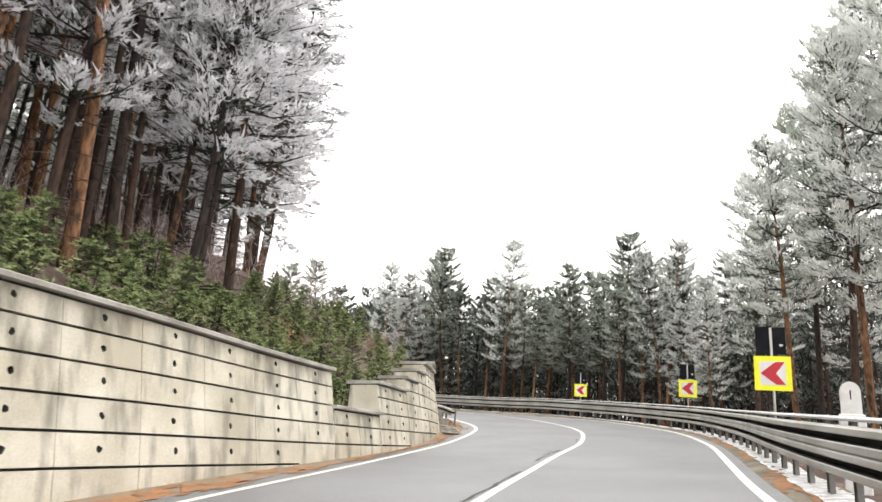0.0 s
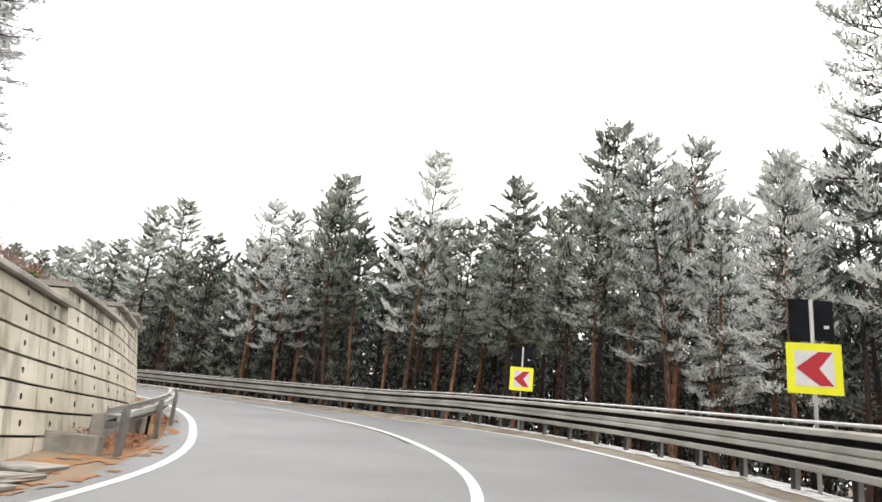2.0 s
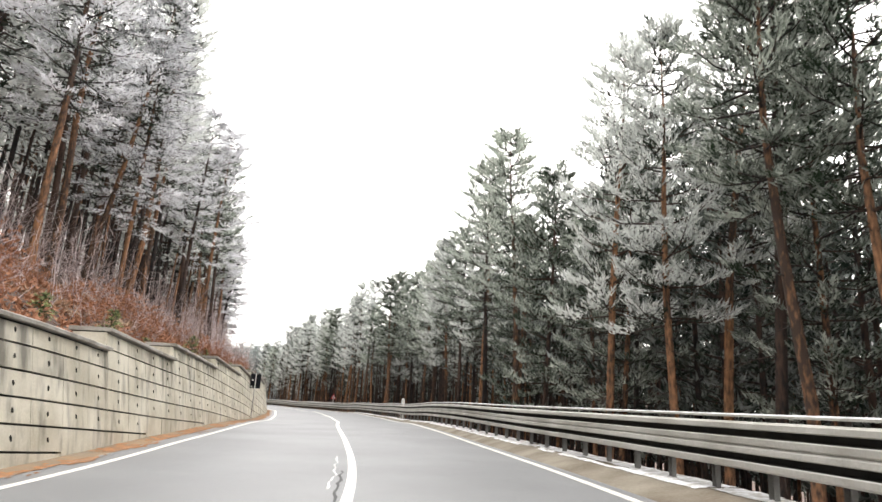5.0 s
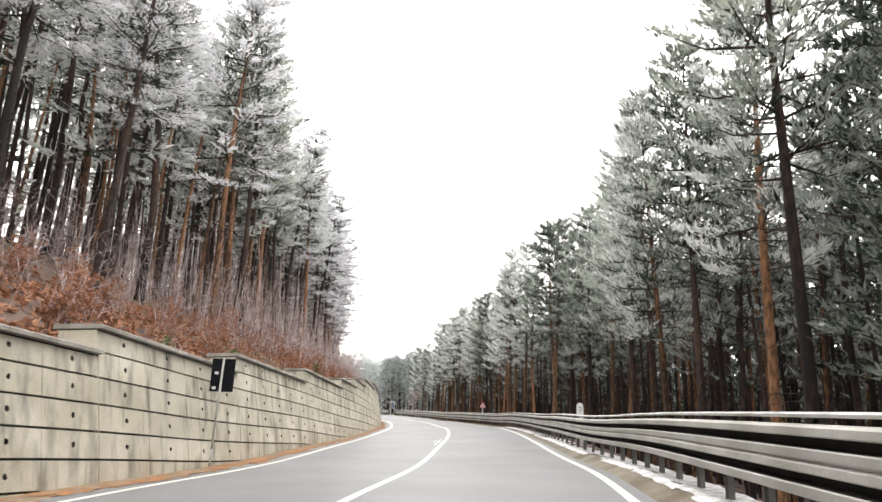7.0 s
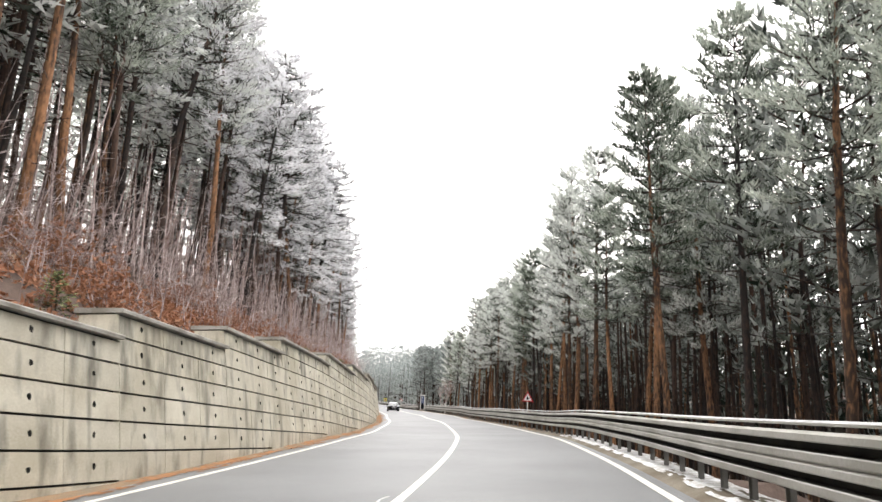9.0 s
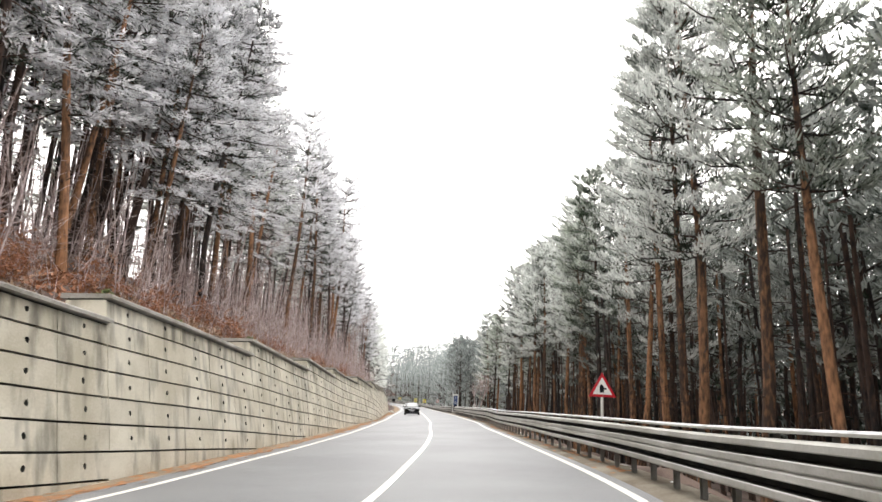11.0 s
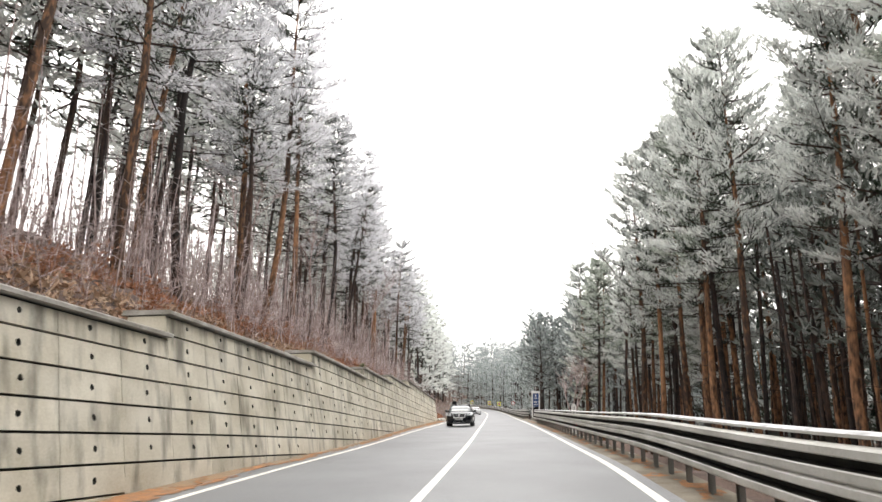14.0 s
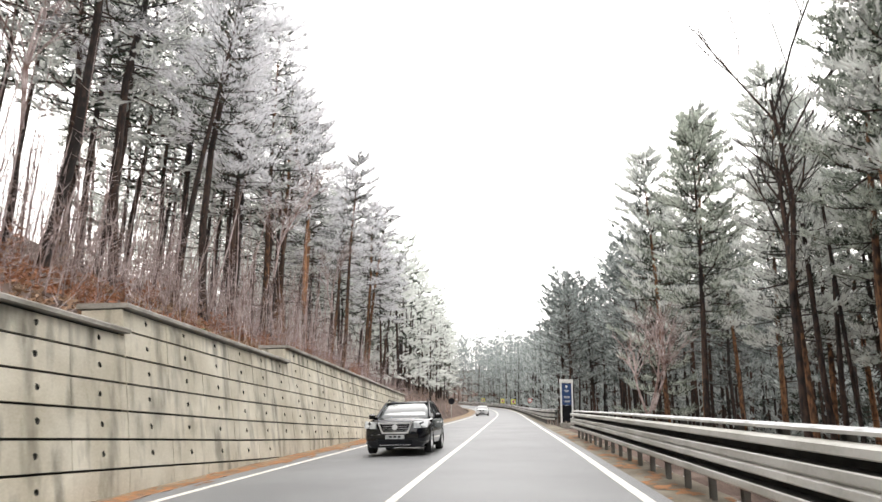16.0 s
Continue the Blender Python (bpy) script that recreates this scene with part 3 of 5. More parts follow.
def build_section(a, b, line):
    course = float(offset(COURSES, (a + b) / 2))
    n = max(1, round((b - a) / (3.4 * course)))
    root = empty("retaining_wall", Matrix.Translation(at(a, smooth(FOOT, a))))
    inv = root.matrix_world.inverted()

    def adopt(ob):
        ob.matrix_parent_inverse = inv
        return ob

    ss = np.linspace(a, b, n + 1)
    tops = [groove(s, line) - 0.09 for s in ss]
    # the body behind the panels, seen in the grooves and at the ends
    vs, fs = [], []
    for s, t in zip(ss, tops):
        f = smooth(FOOT, s)
        vs += [wall_place(s, -0.25, 0.09), wall_place(s, t + 0.04, 0.09), at(s, f - BATTER * t - 0.75, t + 0.04), at(s, f - 0.75 - BATTER * t, -0.25)]
    for i in range(n):
        for j in range(4):
            fs.append((i * 4 + j, i * 4 + (j + 1) % 4, i * 4 + 4 + (j + 1) % 4, i * 4 + 4 + j))
    k = n * 4
    fs += [(0, 3, 2, 1), (k, k + 1, k + 2, k + 3)]
    adopt(mesh_part("body", vs, fs, GROOVE, root))
    # the end cheeks, above the neighbouring section's coping
    for s, t, d in ((a, tops[0], -0.006), (b, tops[-1], 0.006)):
        f = smooth(FOOT, s)
        low = max(-0.25, t - 1.6)
        q = [wall_place(s + d, low), wall_place(s + d, t), at(s + d, f - BATTER * t - 0.75, t), at(s + d, f - 0.75 - BATTER * t, low)]
        r = [p + (at(s + d * 3, 0) - at(s + d, 0)) for p in q]
        adopt(mesh_part("cheek", q + r, [(0, 1, 2, 3), (4, 7, 6, 5), (0, 4, 5, 1), (1, 5, 6, 2)], CONCRETE, root))
    g = 0.019
    for i in range(n):
        s0, s1 = ss[i], ss[i + 1]
        for c in range(10):
            hi0, hi1 = (tops[i] - 0.015, tops[i + 1] - 0.015) if c == 0 else (groove(s0, line - c) - g, groove(s1, line - c) - g)
            lo0, lo1 = groove(s0, line - c - 1) + g, groove(s1, line - c - 1) + g
            if hi0 < 0.02 and hi1 < 0.02:
                break
            last = min(lo0, lo1) < 0.05
            hole = None if last else groove((s0 + s1) / 2, line - c - 0.5)
            if last:
                lo0, lo1 = min(lo0, -0.2), min(lo1, -0.2)
            adopt(panel_mesh(s0, s1, hi0, hi1, lo0, lo1, hole, root, CONCRETE_STAINED if random.random() < (0.80, 0.22, 0.0, 0.0)[min(c, 3)] else CONCRETE))
            if last:
                break
    # the coping
    vs, fs = [], []
    for s, t in zip(np.linspace(a - 0.05, b + 0.02, n + 1), tops):
        f = smooth(FOOT, s) - BATTER * t
        vs += [at(s, f + 0.11, t + 0.03), at(s, f + 0.11, t + 0.09), at(s, f + 0.085, t + 0.11), at(s, f - 0.85, t + 0.13), at(s, f - 0.85, t + 0.03)]
    for i in range(n):
        for j in range(5):
            fs.append((i * 5 + j, i * 5 + (j + 1) % 5, i * 5 + 5 + (j + 1) % 5, i * 5 + 5 + j))
    k = n * 5
    fs += [(0, 4, 3, 2, 1), (k, k + 1, k + 2, k + 3, k + 4)]
    adopt(mesh_part("coping", vs, fs, CAP, root, "weathered grey coping slab"))
    tagged(root, "stepped section of pale concrete retaining wall with weep holes", "retaining wall", "retaining wall sections", kind="structure")


for sec in SECTIONS:
    build_section(*sec)


def build_bank():
    vs, fs = strip(S_FROM, S_TO, 1.0, [lambda s, d=d: (smooth(FOOT, s) - d, max(-0.2, offset(WALL_TOP, s) + float(bank_rise(d))) + (0.12 * noise.noise(Vector((s * 0.5, d, 1.0))) if 1 < d < 6 else -0.3 * (d > 6.5)))
                                       for d in (0.35, 0.9, 1.6, 2.2, 2.8, 3.6, 4.4, 5.4, 6.4, 7.2)])
    tagged(mesh_part("bank", vs, fs, LITTER, smooth_faces=True), "earth bank of brown leaves behind the wall", "bank", kind="structure")


build_bank()


# ---------- guard rails ----------
W_PROFILE = [(0.0, 0.0), (0.05, 0.006), (0.078, 0.03), (0.082, 0.10), (0.070, 0.112), (-0.085, 0.116), (-0.085, 0.202), (0.070, 0.206), (0.082, 0.218), (0.078, 0.28), (0.05, 0.302), (0.0, 0.310)]


def beam(name, s0, s1, lat, low, parent, inv, rise):
    vs, fs = [], []
    ss = np.linspace(s0, s1, 4)
    n = len(W_PROFILE)
    for s in ss:
        for out, h in W_PROFILE:
            vs.append(at(s, lat(s) - out, low + h + rise(s)))
        for out, h in reversed(W_PROFILE):
            vs.append(at(s, lat(s) - out + 0.006, low + h + rise(s)))
    m = 2 * n
    for i in range(3):
        for j in range(m):
            fs.append((i * m + j, i * m + (j + 1) % m, (i + 1) * m + (j + 1) % m, (i + 1) * m + j))
    ob = mesh_part(name, vs, fs, STEEL, parent)
    # near-black faces of the trough between the two ridges
    ob.data.materials.append(TROUGH_BLACK)
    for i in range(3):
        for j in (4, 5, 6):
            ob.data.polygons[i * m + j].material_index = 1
    ob.matrix_parent_inverse = inv
    return ob


def guard_rail(s0, s1, lat, label, low=(0.36, 0.66), cap=True, step=1.33, rise=rail_lift):
    root = empty("guard_rail", Matrix.Translation(at(s0, lat(s0))))
    inv = root.matrix_world.inverted()
    for a in np.arange(s0, s1 - 0.1, 4.0):
        b = min(a + 4.02, s1)
        for h in low:
            beam("beam", a, b, lat, h, root, inv, rise)
        if cap:
            vs, fs = [], []
            for s in np.linspace(a, b, 3):
                vs += [at(s, lat(s) + x, z + rise(s)) for x, z in ((-0.02, 1.022), (-0.02, 1.05), (0.01, 1.068), (0.16, 1.068), (0.18, 1.05), (0.18, 1.022))]
            for i in range(2):
                for j in range(6):
                    fs.append((i * 6 + j, i * 6 + (j + 1) % 6, i * 6 + 6 + (j + 1) % 6, i * 6 + 6 + j))
            fs += [(0, 5, 4, 3, 2, 1), (12, 13, 14, 15, 16, 17)]
            ob = mesh_part("top_rail", vs, fs, STEEL, root, "flat steel top rail with a frosted upper face")
            ob.matrix_parent_inverse = inv
            ob.data.materials.append(FROST)
            for i in range(2):
                for j in (1, 2, 3):
                    ob.data.polygons[i * 6 + j].material_index = 1
    bm = bmesh.new()
    top = 1.025 if cap else low[-1] + 0.28
    box(bm, (0.14, 0.012, top + 0.4), (0.0, 0.0, top / 2 - 0.2))
    box(bm, (0.012, 0.07, top + 0.4), (-0.065, 0.03, top / 2 - 0.2))
    box(bm, (0.012, 0.07, top + 0.4), (0.065, 0.03, top / 2 - 0.2))
    me = bpy.data.meshes.new("post")
    bm.to_mesh(me)
    bm.free()
    me.materials.append(POST_STEEL)
    for s in np.arange(s0 + 0.3, s1, step):
        ob = new("post", me)
        ob.parent = root
        ob.matrix_parent_inverse = inv
        p = at(s, lat(s) + 0.17, rise(s))
        ob.matrix_basis = pose(p.x, p.y, p.z, 0, 0, heading(s) + 90 + random.uniform(-2, 2))
    return tagged(root, label, "guard rail")


guard_rail(-40, 219.6, rail_offset, "galvanised double W-beam guard rail with a flat top rail")
guard_rail(236.5, 420, lambda s: rail_offset(s) + 0.5 * max(0.0, (242 - s) / 6), "galvanised double W-beam guard rail along the far bend")
guard_rail(32.6, 42.3, lambda s: float(np.interp(s, [32, 34, 38, 42.5], [-5.25, -5.4, -5.55, -5.8])) + 0.0, "short single-beam guard rail in front of the drain", low=(0.40,), cap=False, step=3.1, rise=lambda s: 0.0)
# ---------- trees ----------
def tuft(vs, fs, c, size, rng, n, wide, flat=0.5, up=0.25, out=None):
    """A tuft of needle sprays round c, leaning towards out."""
    for _ in range(n):
        d = Vector((rng.gauss(0, 1), rng.gauss(0, 1), rng.gauss(0, flat) + up))
        if out is not None:
            d += out
        d.normalize()
        side = d.cross(Vector((rng.gauss(0, 1), rng.gauss(0, 1), rng.gauss(0, 1)))).normalized() * size * wide
        o = c + d * size * 0.1
        tip = c + d * size * rng.uniform(0.6, 1.25)
        k = len(vs)
        vs.extend((o - side, o + side, tip))
        fs.append((k, k + 1, k + 2))


def tube(vs, fs, pts, radii, seg):
    k0 = len(vs)
    for i, p in enumerate(pts):
        d = (pts[min(i + 1, len(pts) - 1)] - pts[max(i - 1, 0)]).normalized()
        a = d.cross(Vector((0.3, 0.9, 0.1))).normalized()
        b = d.cross(a)
        for j in range(seg):
            w = 2 * math.pi * j / seg
            vs.append(p + (a * math.cos(w) + b * math.sin(w)) * radii[i])
    for i in range(len(pts) - 1):
        for j in range(seg):
            a, b = k0 + i * seg + j, k0 + i * seg + (j + 1) % seg
            fs.append((a, b, b + seg, a + seg))


def frond(cv, cf, inner, root, mid, tip, length, rng, twigs, blades, size, wide, lift, loose):
    """A limb's flat fan of twigs, bushy with needle sprays; inner collects the sprays near the stem, with little rime
    and painted crown shade.
    """
    along = (tip - root).normalized()
    lat = Vector((-along.y, along.x, 0)).normalized()
    for j in range(twigs):
        t = 0.16 + 0.84 * (j + rng.random()) / twigs
        p = root.lerp(mid, t / 0.55) if t < 0.55 else mid.lerp(tip, (t - 0.55) / 0.45)
        side = (1, -1)[j % 2] * rng.uniform(0.35, 1.15) * (1.1 - 0.6 * t)
        d = (along * rng.uniform(0.6, 1.0) + lat * side + Vector((0, 0, lift + rng.gauss(0, 0.14)))).normalized()
        reach = (0.16 + 0.40 * length * (1.12 - t)) * rng.uniform(0.75, 1.2)
        for b in range(blades):
            u = (b + rng.random()) / blades
            e = (d + Vector((rng.gauss(0, loose), rng.gauss(0, loose), rng.gauss(0.16 + 0.5 * (loose > 0.5), 0.34)))).normalized()
            c = p + d * reach * u + Vector((rng.gauss(0, 0.03), rng.gauss(0, 0.03), rng.gauss(0, 0.04)))
            w = e.cross(Vector((rng.gauss(0, 1), rng.gauss(0, 1), rng.gauss(0, 1)))).normalized() * size * wide * rng.uniform(0.7, 1.3)
            k = len(cv)
            cv.extend((c - w, c + w, c + e * size * rng.uniform(0.65, 1.25)))
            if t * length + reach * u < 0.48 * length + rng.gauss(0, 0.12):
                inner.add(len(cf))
            cf.append((k, k + 1, k + 2))


def spike(vs, fs, a, b, r):
    """A three-sided twig running to a point."""
    d = (b - a).normalized()
    e = d.cross(Vector((0.3, 0.9, 0.1))).normalized() * r
    f = d.cross(e)
    k = len(vs)
    vs.extend((a + e, a - e * 0.5 + f * 0.87, a - e * 0.5 - f * 0.87, b))
    fs.extend(((k, k + 1, k + 3), (k + 1, k + 2, k + 3), (k + 2, k, k + 3)))


def pine_geometry(rng, height, crown_from, spread, limbs, twigs, blades, size, wide, seg=8, bare=0.9, droop=0.0):
    """Vertices and faces of a pine: (trunk, limbs, crown), and the set of the crown's inner faces."""
    vs, fs, bv, bf, cv, cf, inner = [], [], [], [], [], [], set()
    bend = [Vector((rng.gauss(0, 0.13), rng.gauss(0, 0.13), 0)) for _ in range(3)]
    r0 = height * 0.0086

    def axis(u):
        return Vector((0, 0, u * height)) + bend[0] * u * 3 + bend[1] * math.sin(u * 5) + bend[2] * math.sin(u * 9) * 0.4

    us = [0, 0.015, 0.06, 0.2, 0.4, 0.6, 0.8, 1.0] if seg > 4 else [0, 0.1, 0.5, 1.0]
    rs = (1.5, 1.22, 1.0, 0.92, 0.8, 0.6, 0.33, 0.05) if seg > 4 else (1.2, 1.0, 0.75, 0.05)
    tube(vs, fs, [axis(u) - Vector((0, 0, 0.9)) * (u == 0) for u in us], [r0 * k for k in rs], seg)
    whorls = max(5, limbs // 5)
    for i in range(limbs + limbs // 4):
        # limbs stand in loose whorls, which makes the crown layered
        u = (i // 5 + rng.gauss(0.5, 0.16)) / whorls
        u = crown_from + (0.985 - crown_from) * min(1, max(0, u)) ** 0.88
        if i >= limbs:
            u = crown_from + (0.985 - crown_from) * rng.uniform(0.55, 1.0)
        w = i * 1.257 + (i // 5) * 0.7 + rng.uniform(-0.45, 0.45)
        v = (u - crown_from) / (1 - crown_from)
        length = spread * (0.55 + 0.45 * min(1, 2.6 * v + 0.1)) * (1 - v) ** 0.5 * rng.uniform(0.65, 1.15) + 0.35
        rise = 0.02 + 0.45 * v + rng.gauss(0, 0.13) - droop * 2
        d = Vector((math.cos(w), math.sin(w), rise)).normalized()
        a = axis(u)
        mid = a + d * length * 0.55 - Vector((0, 0, 0.05 * length))
        tip = a + d * length + Vector((0, 0, (0.12 - 2.2 * droop) * length))
        if seg > 5:
            tube(bv, bf, [a, mid, tip], [0.011 * length + 0.018, 0.007 * length + 0.01, 0.005], 3)
        elif seg > 4:
            spike(bv, bf, a, tip, 0.011 * length + 0.018)
        k = max(2, int(twigs * (0.45 + 0.75 * length / spread) + 0.5))
        frond(cv, cf, inner, a, mid, tip, length, rng, k, blades, size, wide, 0.16 - 2.0 * droop + 0.12 * v, 0.42 if droop else 0.62)
    # the leader
    top = axis(1.0)
    for _ in range(blades):
        e = Vector((rng.gauss(0, 0.5), rng.gauss(0, 0.5), 1)).normalized()
        c = top - Vector((0, 0, rng.uniform(0, 0.6)))
        w = e.cross(Vector((rng.gauss(0, 1), rng.gauss(0, 1), 0.3))).normalized() * size * wide
        k = len(cv)
        cv.extend((c - w, c + w, c + e * size * 1.2))
        cf.append((k, k + 1, k + 2))
    if seg > 5:
        for i in range(int(height * bare)):
            u = rng.uniform(0.10, crown_from + 0.12)
            w = rng.uniform(0, 2 * math.pi)
            a = axis(u)
            length = rng.uniform(0.3, 1.9)
            d = Vector((math.cos(w), math.sin(w), rng.uniform(-0.3, 0.25)))
            tube(bv, bf, [a, a + d * length * 0.5, a + d * length + Vector((0, 0, -0.12))], [0.02, 0.012, 0.004], 3)
    return vs, fs, bv, bf, cv, cf, inner


def pine(seed, height, crown_from, spread, needle, bark, label, limbs=58, twigs=12, blades=12, size=0.26, wide=0.135, bare=1.3, droop=0.0):
    root = empty("pine_tree")
    vs, fs, bv, bf, cv, cf, inner = pine_geometry(random.Random(seed), height, crown_from, spread, limbs, twigs, blades, size, wide, 8, bare, droop)
    wood_faces = fs + [tuple(i + len(vs) for i in q) for q in bf]
    trunk = mesh_part("trunk", vs + bv, wood_faces, bark, root, smooth_faces=True)
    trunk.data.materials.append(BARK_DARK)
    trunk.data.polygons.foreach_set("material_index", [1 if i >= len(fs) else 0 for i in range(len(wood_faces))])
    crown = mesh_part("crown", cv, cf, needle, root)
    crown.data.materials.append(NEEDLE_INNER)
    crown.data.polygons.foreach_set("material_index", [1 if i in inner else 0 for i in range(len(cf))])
    return tagged(root, label, "tree")


L_RIGHT = "tall Scots pine with a reddish trunk and frosted grey-green crown"
L_LEFT = "tall pine on the bank with a crown white with hoar frost"
L_GREEN = "pine with a dark green, lightly frosted crown reaching low"
L_SLIM = "slender bare-stemmed pine with a small frosted top"
PINES = [pine(11, 17.5, 0.32, 2.8, NEEDLE, BARK, L_RIGHT), pine(12, 15.5, 0.22, 2.8, NEEDLE_GREEN, BARK, L_GREEN), pine(13, 19.0, 0.36, 2.7, NEEDLE, BARK, L_RIGHT),
         pine(14, 13.5, 0.15, 2.6, NEEDLE_GREEN, BARK_DARK, L_GREEN, limbs=65), pine(15, 17.0, 0.34, 2.7, NEEDLE, BARK_DARK, L_RIGHT),
         pine(16, 18.0, 0.44, 2.6, NEEDLE, BARK, L_RIGHT), pine(17, 19.0, 0.46, 2.6, NEEDLE_GREEN, BARK, L_RIGHT), pine(18, 17.5, 0.42, 2.7, NEEDLE_GREEN, BARK_DARK, L_RIGHT), pine(19, 18.5, 0.48, 2.7, NEEDLE_GREEN, BARK, L_RIGHT)]
WHITE_PINES = [pine(21, 18.0, 0.34, 3.0, NEEDLE_WHITE, BARK, L_LEFT, droop=0.05), pine(22, 19.5, 0.40, 2.9, NEEDLE_WHITE, BARK_DARK, L_LEFT, droop=0.05),
               pine(23, 16.5, 0.28, 3.0, NEEDLE_WHITE, BARK, L_LEFT, droop=0.08), pine(24, 17.0, 0.27, 3.0, NEEDLE_WHITE, BARK_DARK, L_LEFT, droop=0.08)]
SLIM_PINES = [pine(31, 15.5, 0.46, 2.3, NEEDLE_WHITE, BARK_DARK, L_SLIM, limbs=40, twigs=10, bare=2.2),
              pine(32, 17.0, 0.50, 2.2, NEEDLE_WHITE, BARK, L_SLIM, limbs=40, twigs=10, bare=2.0)]
USED = set()


def put(kind, x, y, rng, size=1.0, group="roadside pines", lean=1.6):
    m = pose(x, y, ground_at(x, y) - 0.12, rng.gauss(0, lean), rng.gauss(0, lean), rng.uniform(0, 360)) @ Matrix.Diagonal((size, size, size, 1))
    if kind.name in USED:
        ob = copy_thing(kind, m)
    else:
        USED.add(kind.name)
        ob = kind
        kind.matrix_basis = m
    ob["group"] = group
    return ob


TAKEN = []


def free(p, gap):
    if any((p.x - a) ** 2 + (p.y - b) ** 2 < gap * gap for a, b in TAKEN):
        return False
    TAKEN.append((p.x, p.y))
    return True


MID_SPOTS, FAR_SPOTS = [], []


def clear_of_road(s, l):
    """Whether the plan point (s, l) keeps its distance from every other stretch of the road."""
    p = at(s, l)
    s2, l2 = station([p.x], [p.y])
    return abs(l2[0]) > abs(l) - 1.2


def plant_right():
    rng = random.Random(5)
    # the single trunks that stand out along the rail
    for s, l, k, size in ((26.0, 8.8, 7, 1.0), (29.3, 9.4, 7, 0.92), (32.8, 9.2, 7, 0.68), (23.5, 10.5, 0, 1.0), (20.5, 8.6, 4, 1.0), (37.5, 9.4, 0, 0.55), (40.5, 9.8, 0, 0.52), (36.0, 10.7, 4, 0.95), (60.3, 13.4, 1, 0.9), (65.3, 9.0, 1, 0.9), (56.0, 7.4, 0, 0.92), (62.5, 6.6, 8, 0.82),
                          (68.5, 6.9, 0, 0.84), (74.0, 7.4, 1, 0.95), (81.0, 7.0, 3, 1.1), (88.1, 7.9, 1, 1.0), (118.1, 7.4, 6, 0.9), (132.6, 9.8, 0, 1.05), (111.5, 7.2, 7, 0.9),
                          (149, 7.5, 5, 1.0), (172.9, 9.4, 6, 0.95), (176.7, 9.0, 5, 1.0)):
        p = at(s, l)
        if free(p, 1.0):
            put(PINES[k], p.x, p.y, rng, size)
    for row, (d, gap) in enumerate(((4.2, 3.6), (7.2, 3.3), (10.2, 2.8), (13.2, 2.8), (16.4, 3.0), (19.8, 3.0))):
        stations = np.r_[np.arange(-14, 42, gap), np.arange(42, 78, gap * 0.68), np.arange(78, 226, gap)] if row < 2 else np.r_[np.arange(-14, 80, gap * 0.6), np.arange(80, 226, gap)]
        for n, s in enumerate(stations):
            s1 = s + rng.uniform(-1.3, 1.3)
            if s1 < 18 and row < 1 or rng.random() < 0.06 or (s1 < 42 and row > 1) or 32 < s1 < 42:
                continue
            if s1 > 206 and (row < 1 or n % 2):
                continue
            l = rail_offset(s1) + d + rng.uniform(-0.9, 1.4) + (2.2 if s1 > 148 else 0.0)
            p = at(s1, l)
            if not clear_of_road(s1, l) or not free(p, 1.4):
                continue
            if row < 1 or (row == 1 and s1 < 62) or (row == 2 and s1 < 56) or (row in (1, 2) and s1 > 194):
                dense = 34 < s1 < 66
                k = rng.choice((4, 7, 5)) if s1 < 33 else rng.choice((6, 7, 8, 8, 7, 6)) if dense else rng.choice((1, 0, 7, 6, 2, 4, 3) if s1 < 112 else (5, 6, 7, 8, 2, 6) if s1 < 150 else (5, 0, 7, 2, 5))
                k = 0 if 38 < s1 < 45 else k
                put(PINES[k], p.x, p.y, rng, rng.uniform(0.90, 1.08) * (0.82 if s1 < 60 else 0.92 if s1 < 78 else 1.0 if s1 < 100 else 0.92 if s1 < 122 else 1.04 if s1 < 148 else 1.02 if s1 < 176 else 1.10 if s1 < 206 else 0.86))
            elif row < 4 or s1 < 75:
                MID_SPOTS.append((p.x, p.y, rng.uniform(13, 16.5) * (0.94 if s1 < 78 else 1.0 if s1 < 118 else 1.12 if s1 < 150 else 1.0 if s1 < 170 else 1.08 if s1 < 206 else 0.92), 3 if 96 < s1 < 206 else 0))
            else:
                FAR_SPOTS.append((p.x, p.y, rng.uniform(13, 16.5) * (0.92 if s1 < 78 else 1.08), 0))
    for d in (23, 27, 31.5, 36, 41, 47):
        for s in np.r_[np.arange(-20, 120, 2.2), np.arange(120, 300, 3.6)]:
            s1, l = s + rng.uniform(-1.8, 1.8), 0
            l = rail_offset(s1) + d + rng.uniform(-1.6, 1.6)
            if clear_of_road(s1, l) and s1 > 40 and (d < 40 or s1 < 120) and not 226 < s1 < 236:
                p = at(s1, l)
                if free(p, 1.6):
                    (MID_SPOTS if s1 < 62 and d < 30 else FAR_SPOTS).append((p.x, p.y, rng.uniform(12, 16), 0))
    # the outer side of the bend, where the rows fan out
    fill = random.Random(63)
    for _ in range(520):
        s1, d = fill.uniform(37, 72), fill.uniform(9, 48)
        l = rail_offset(s1) + d
        p = at(s1, l)
        if clear_of_road(s1, l) and free(p, 2.0):
            (MID_SPOTS if d < 26 else FAR_SPOTS).append((p.x, p.y, fill.uniform(12.5, 16), 0))
    # red-barked pines where the rail ends
    late = random.Random(77)
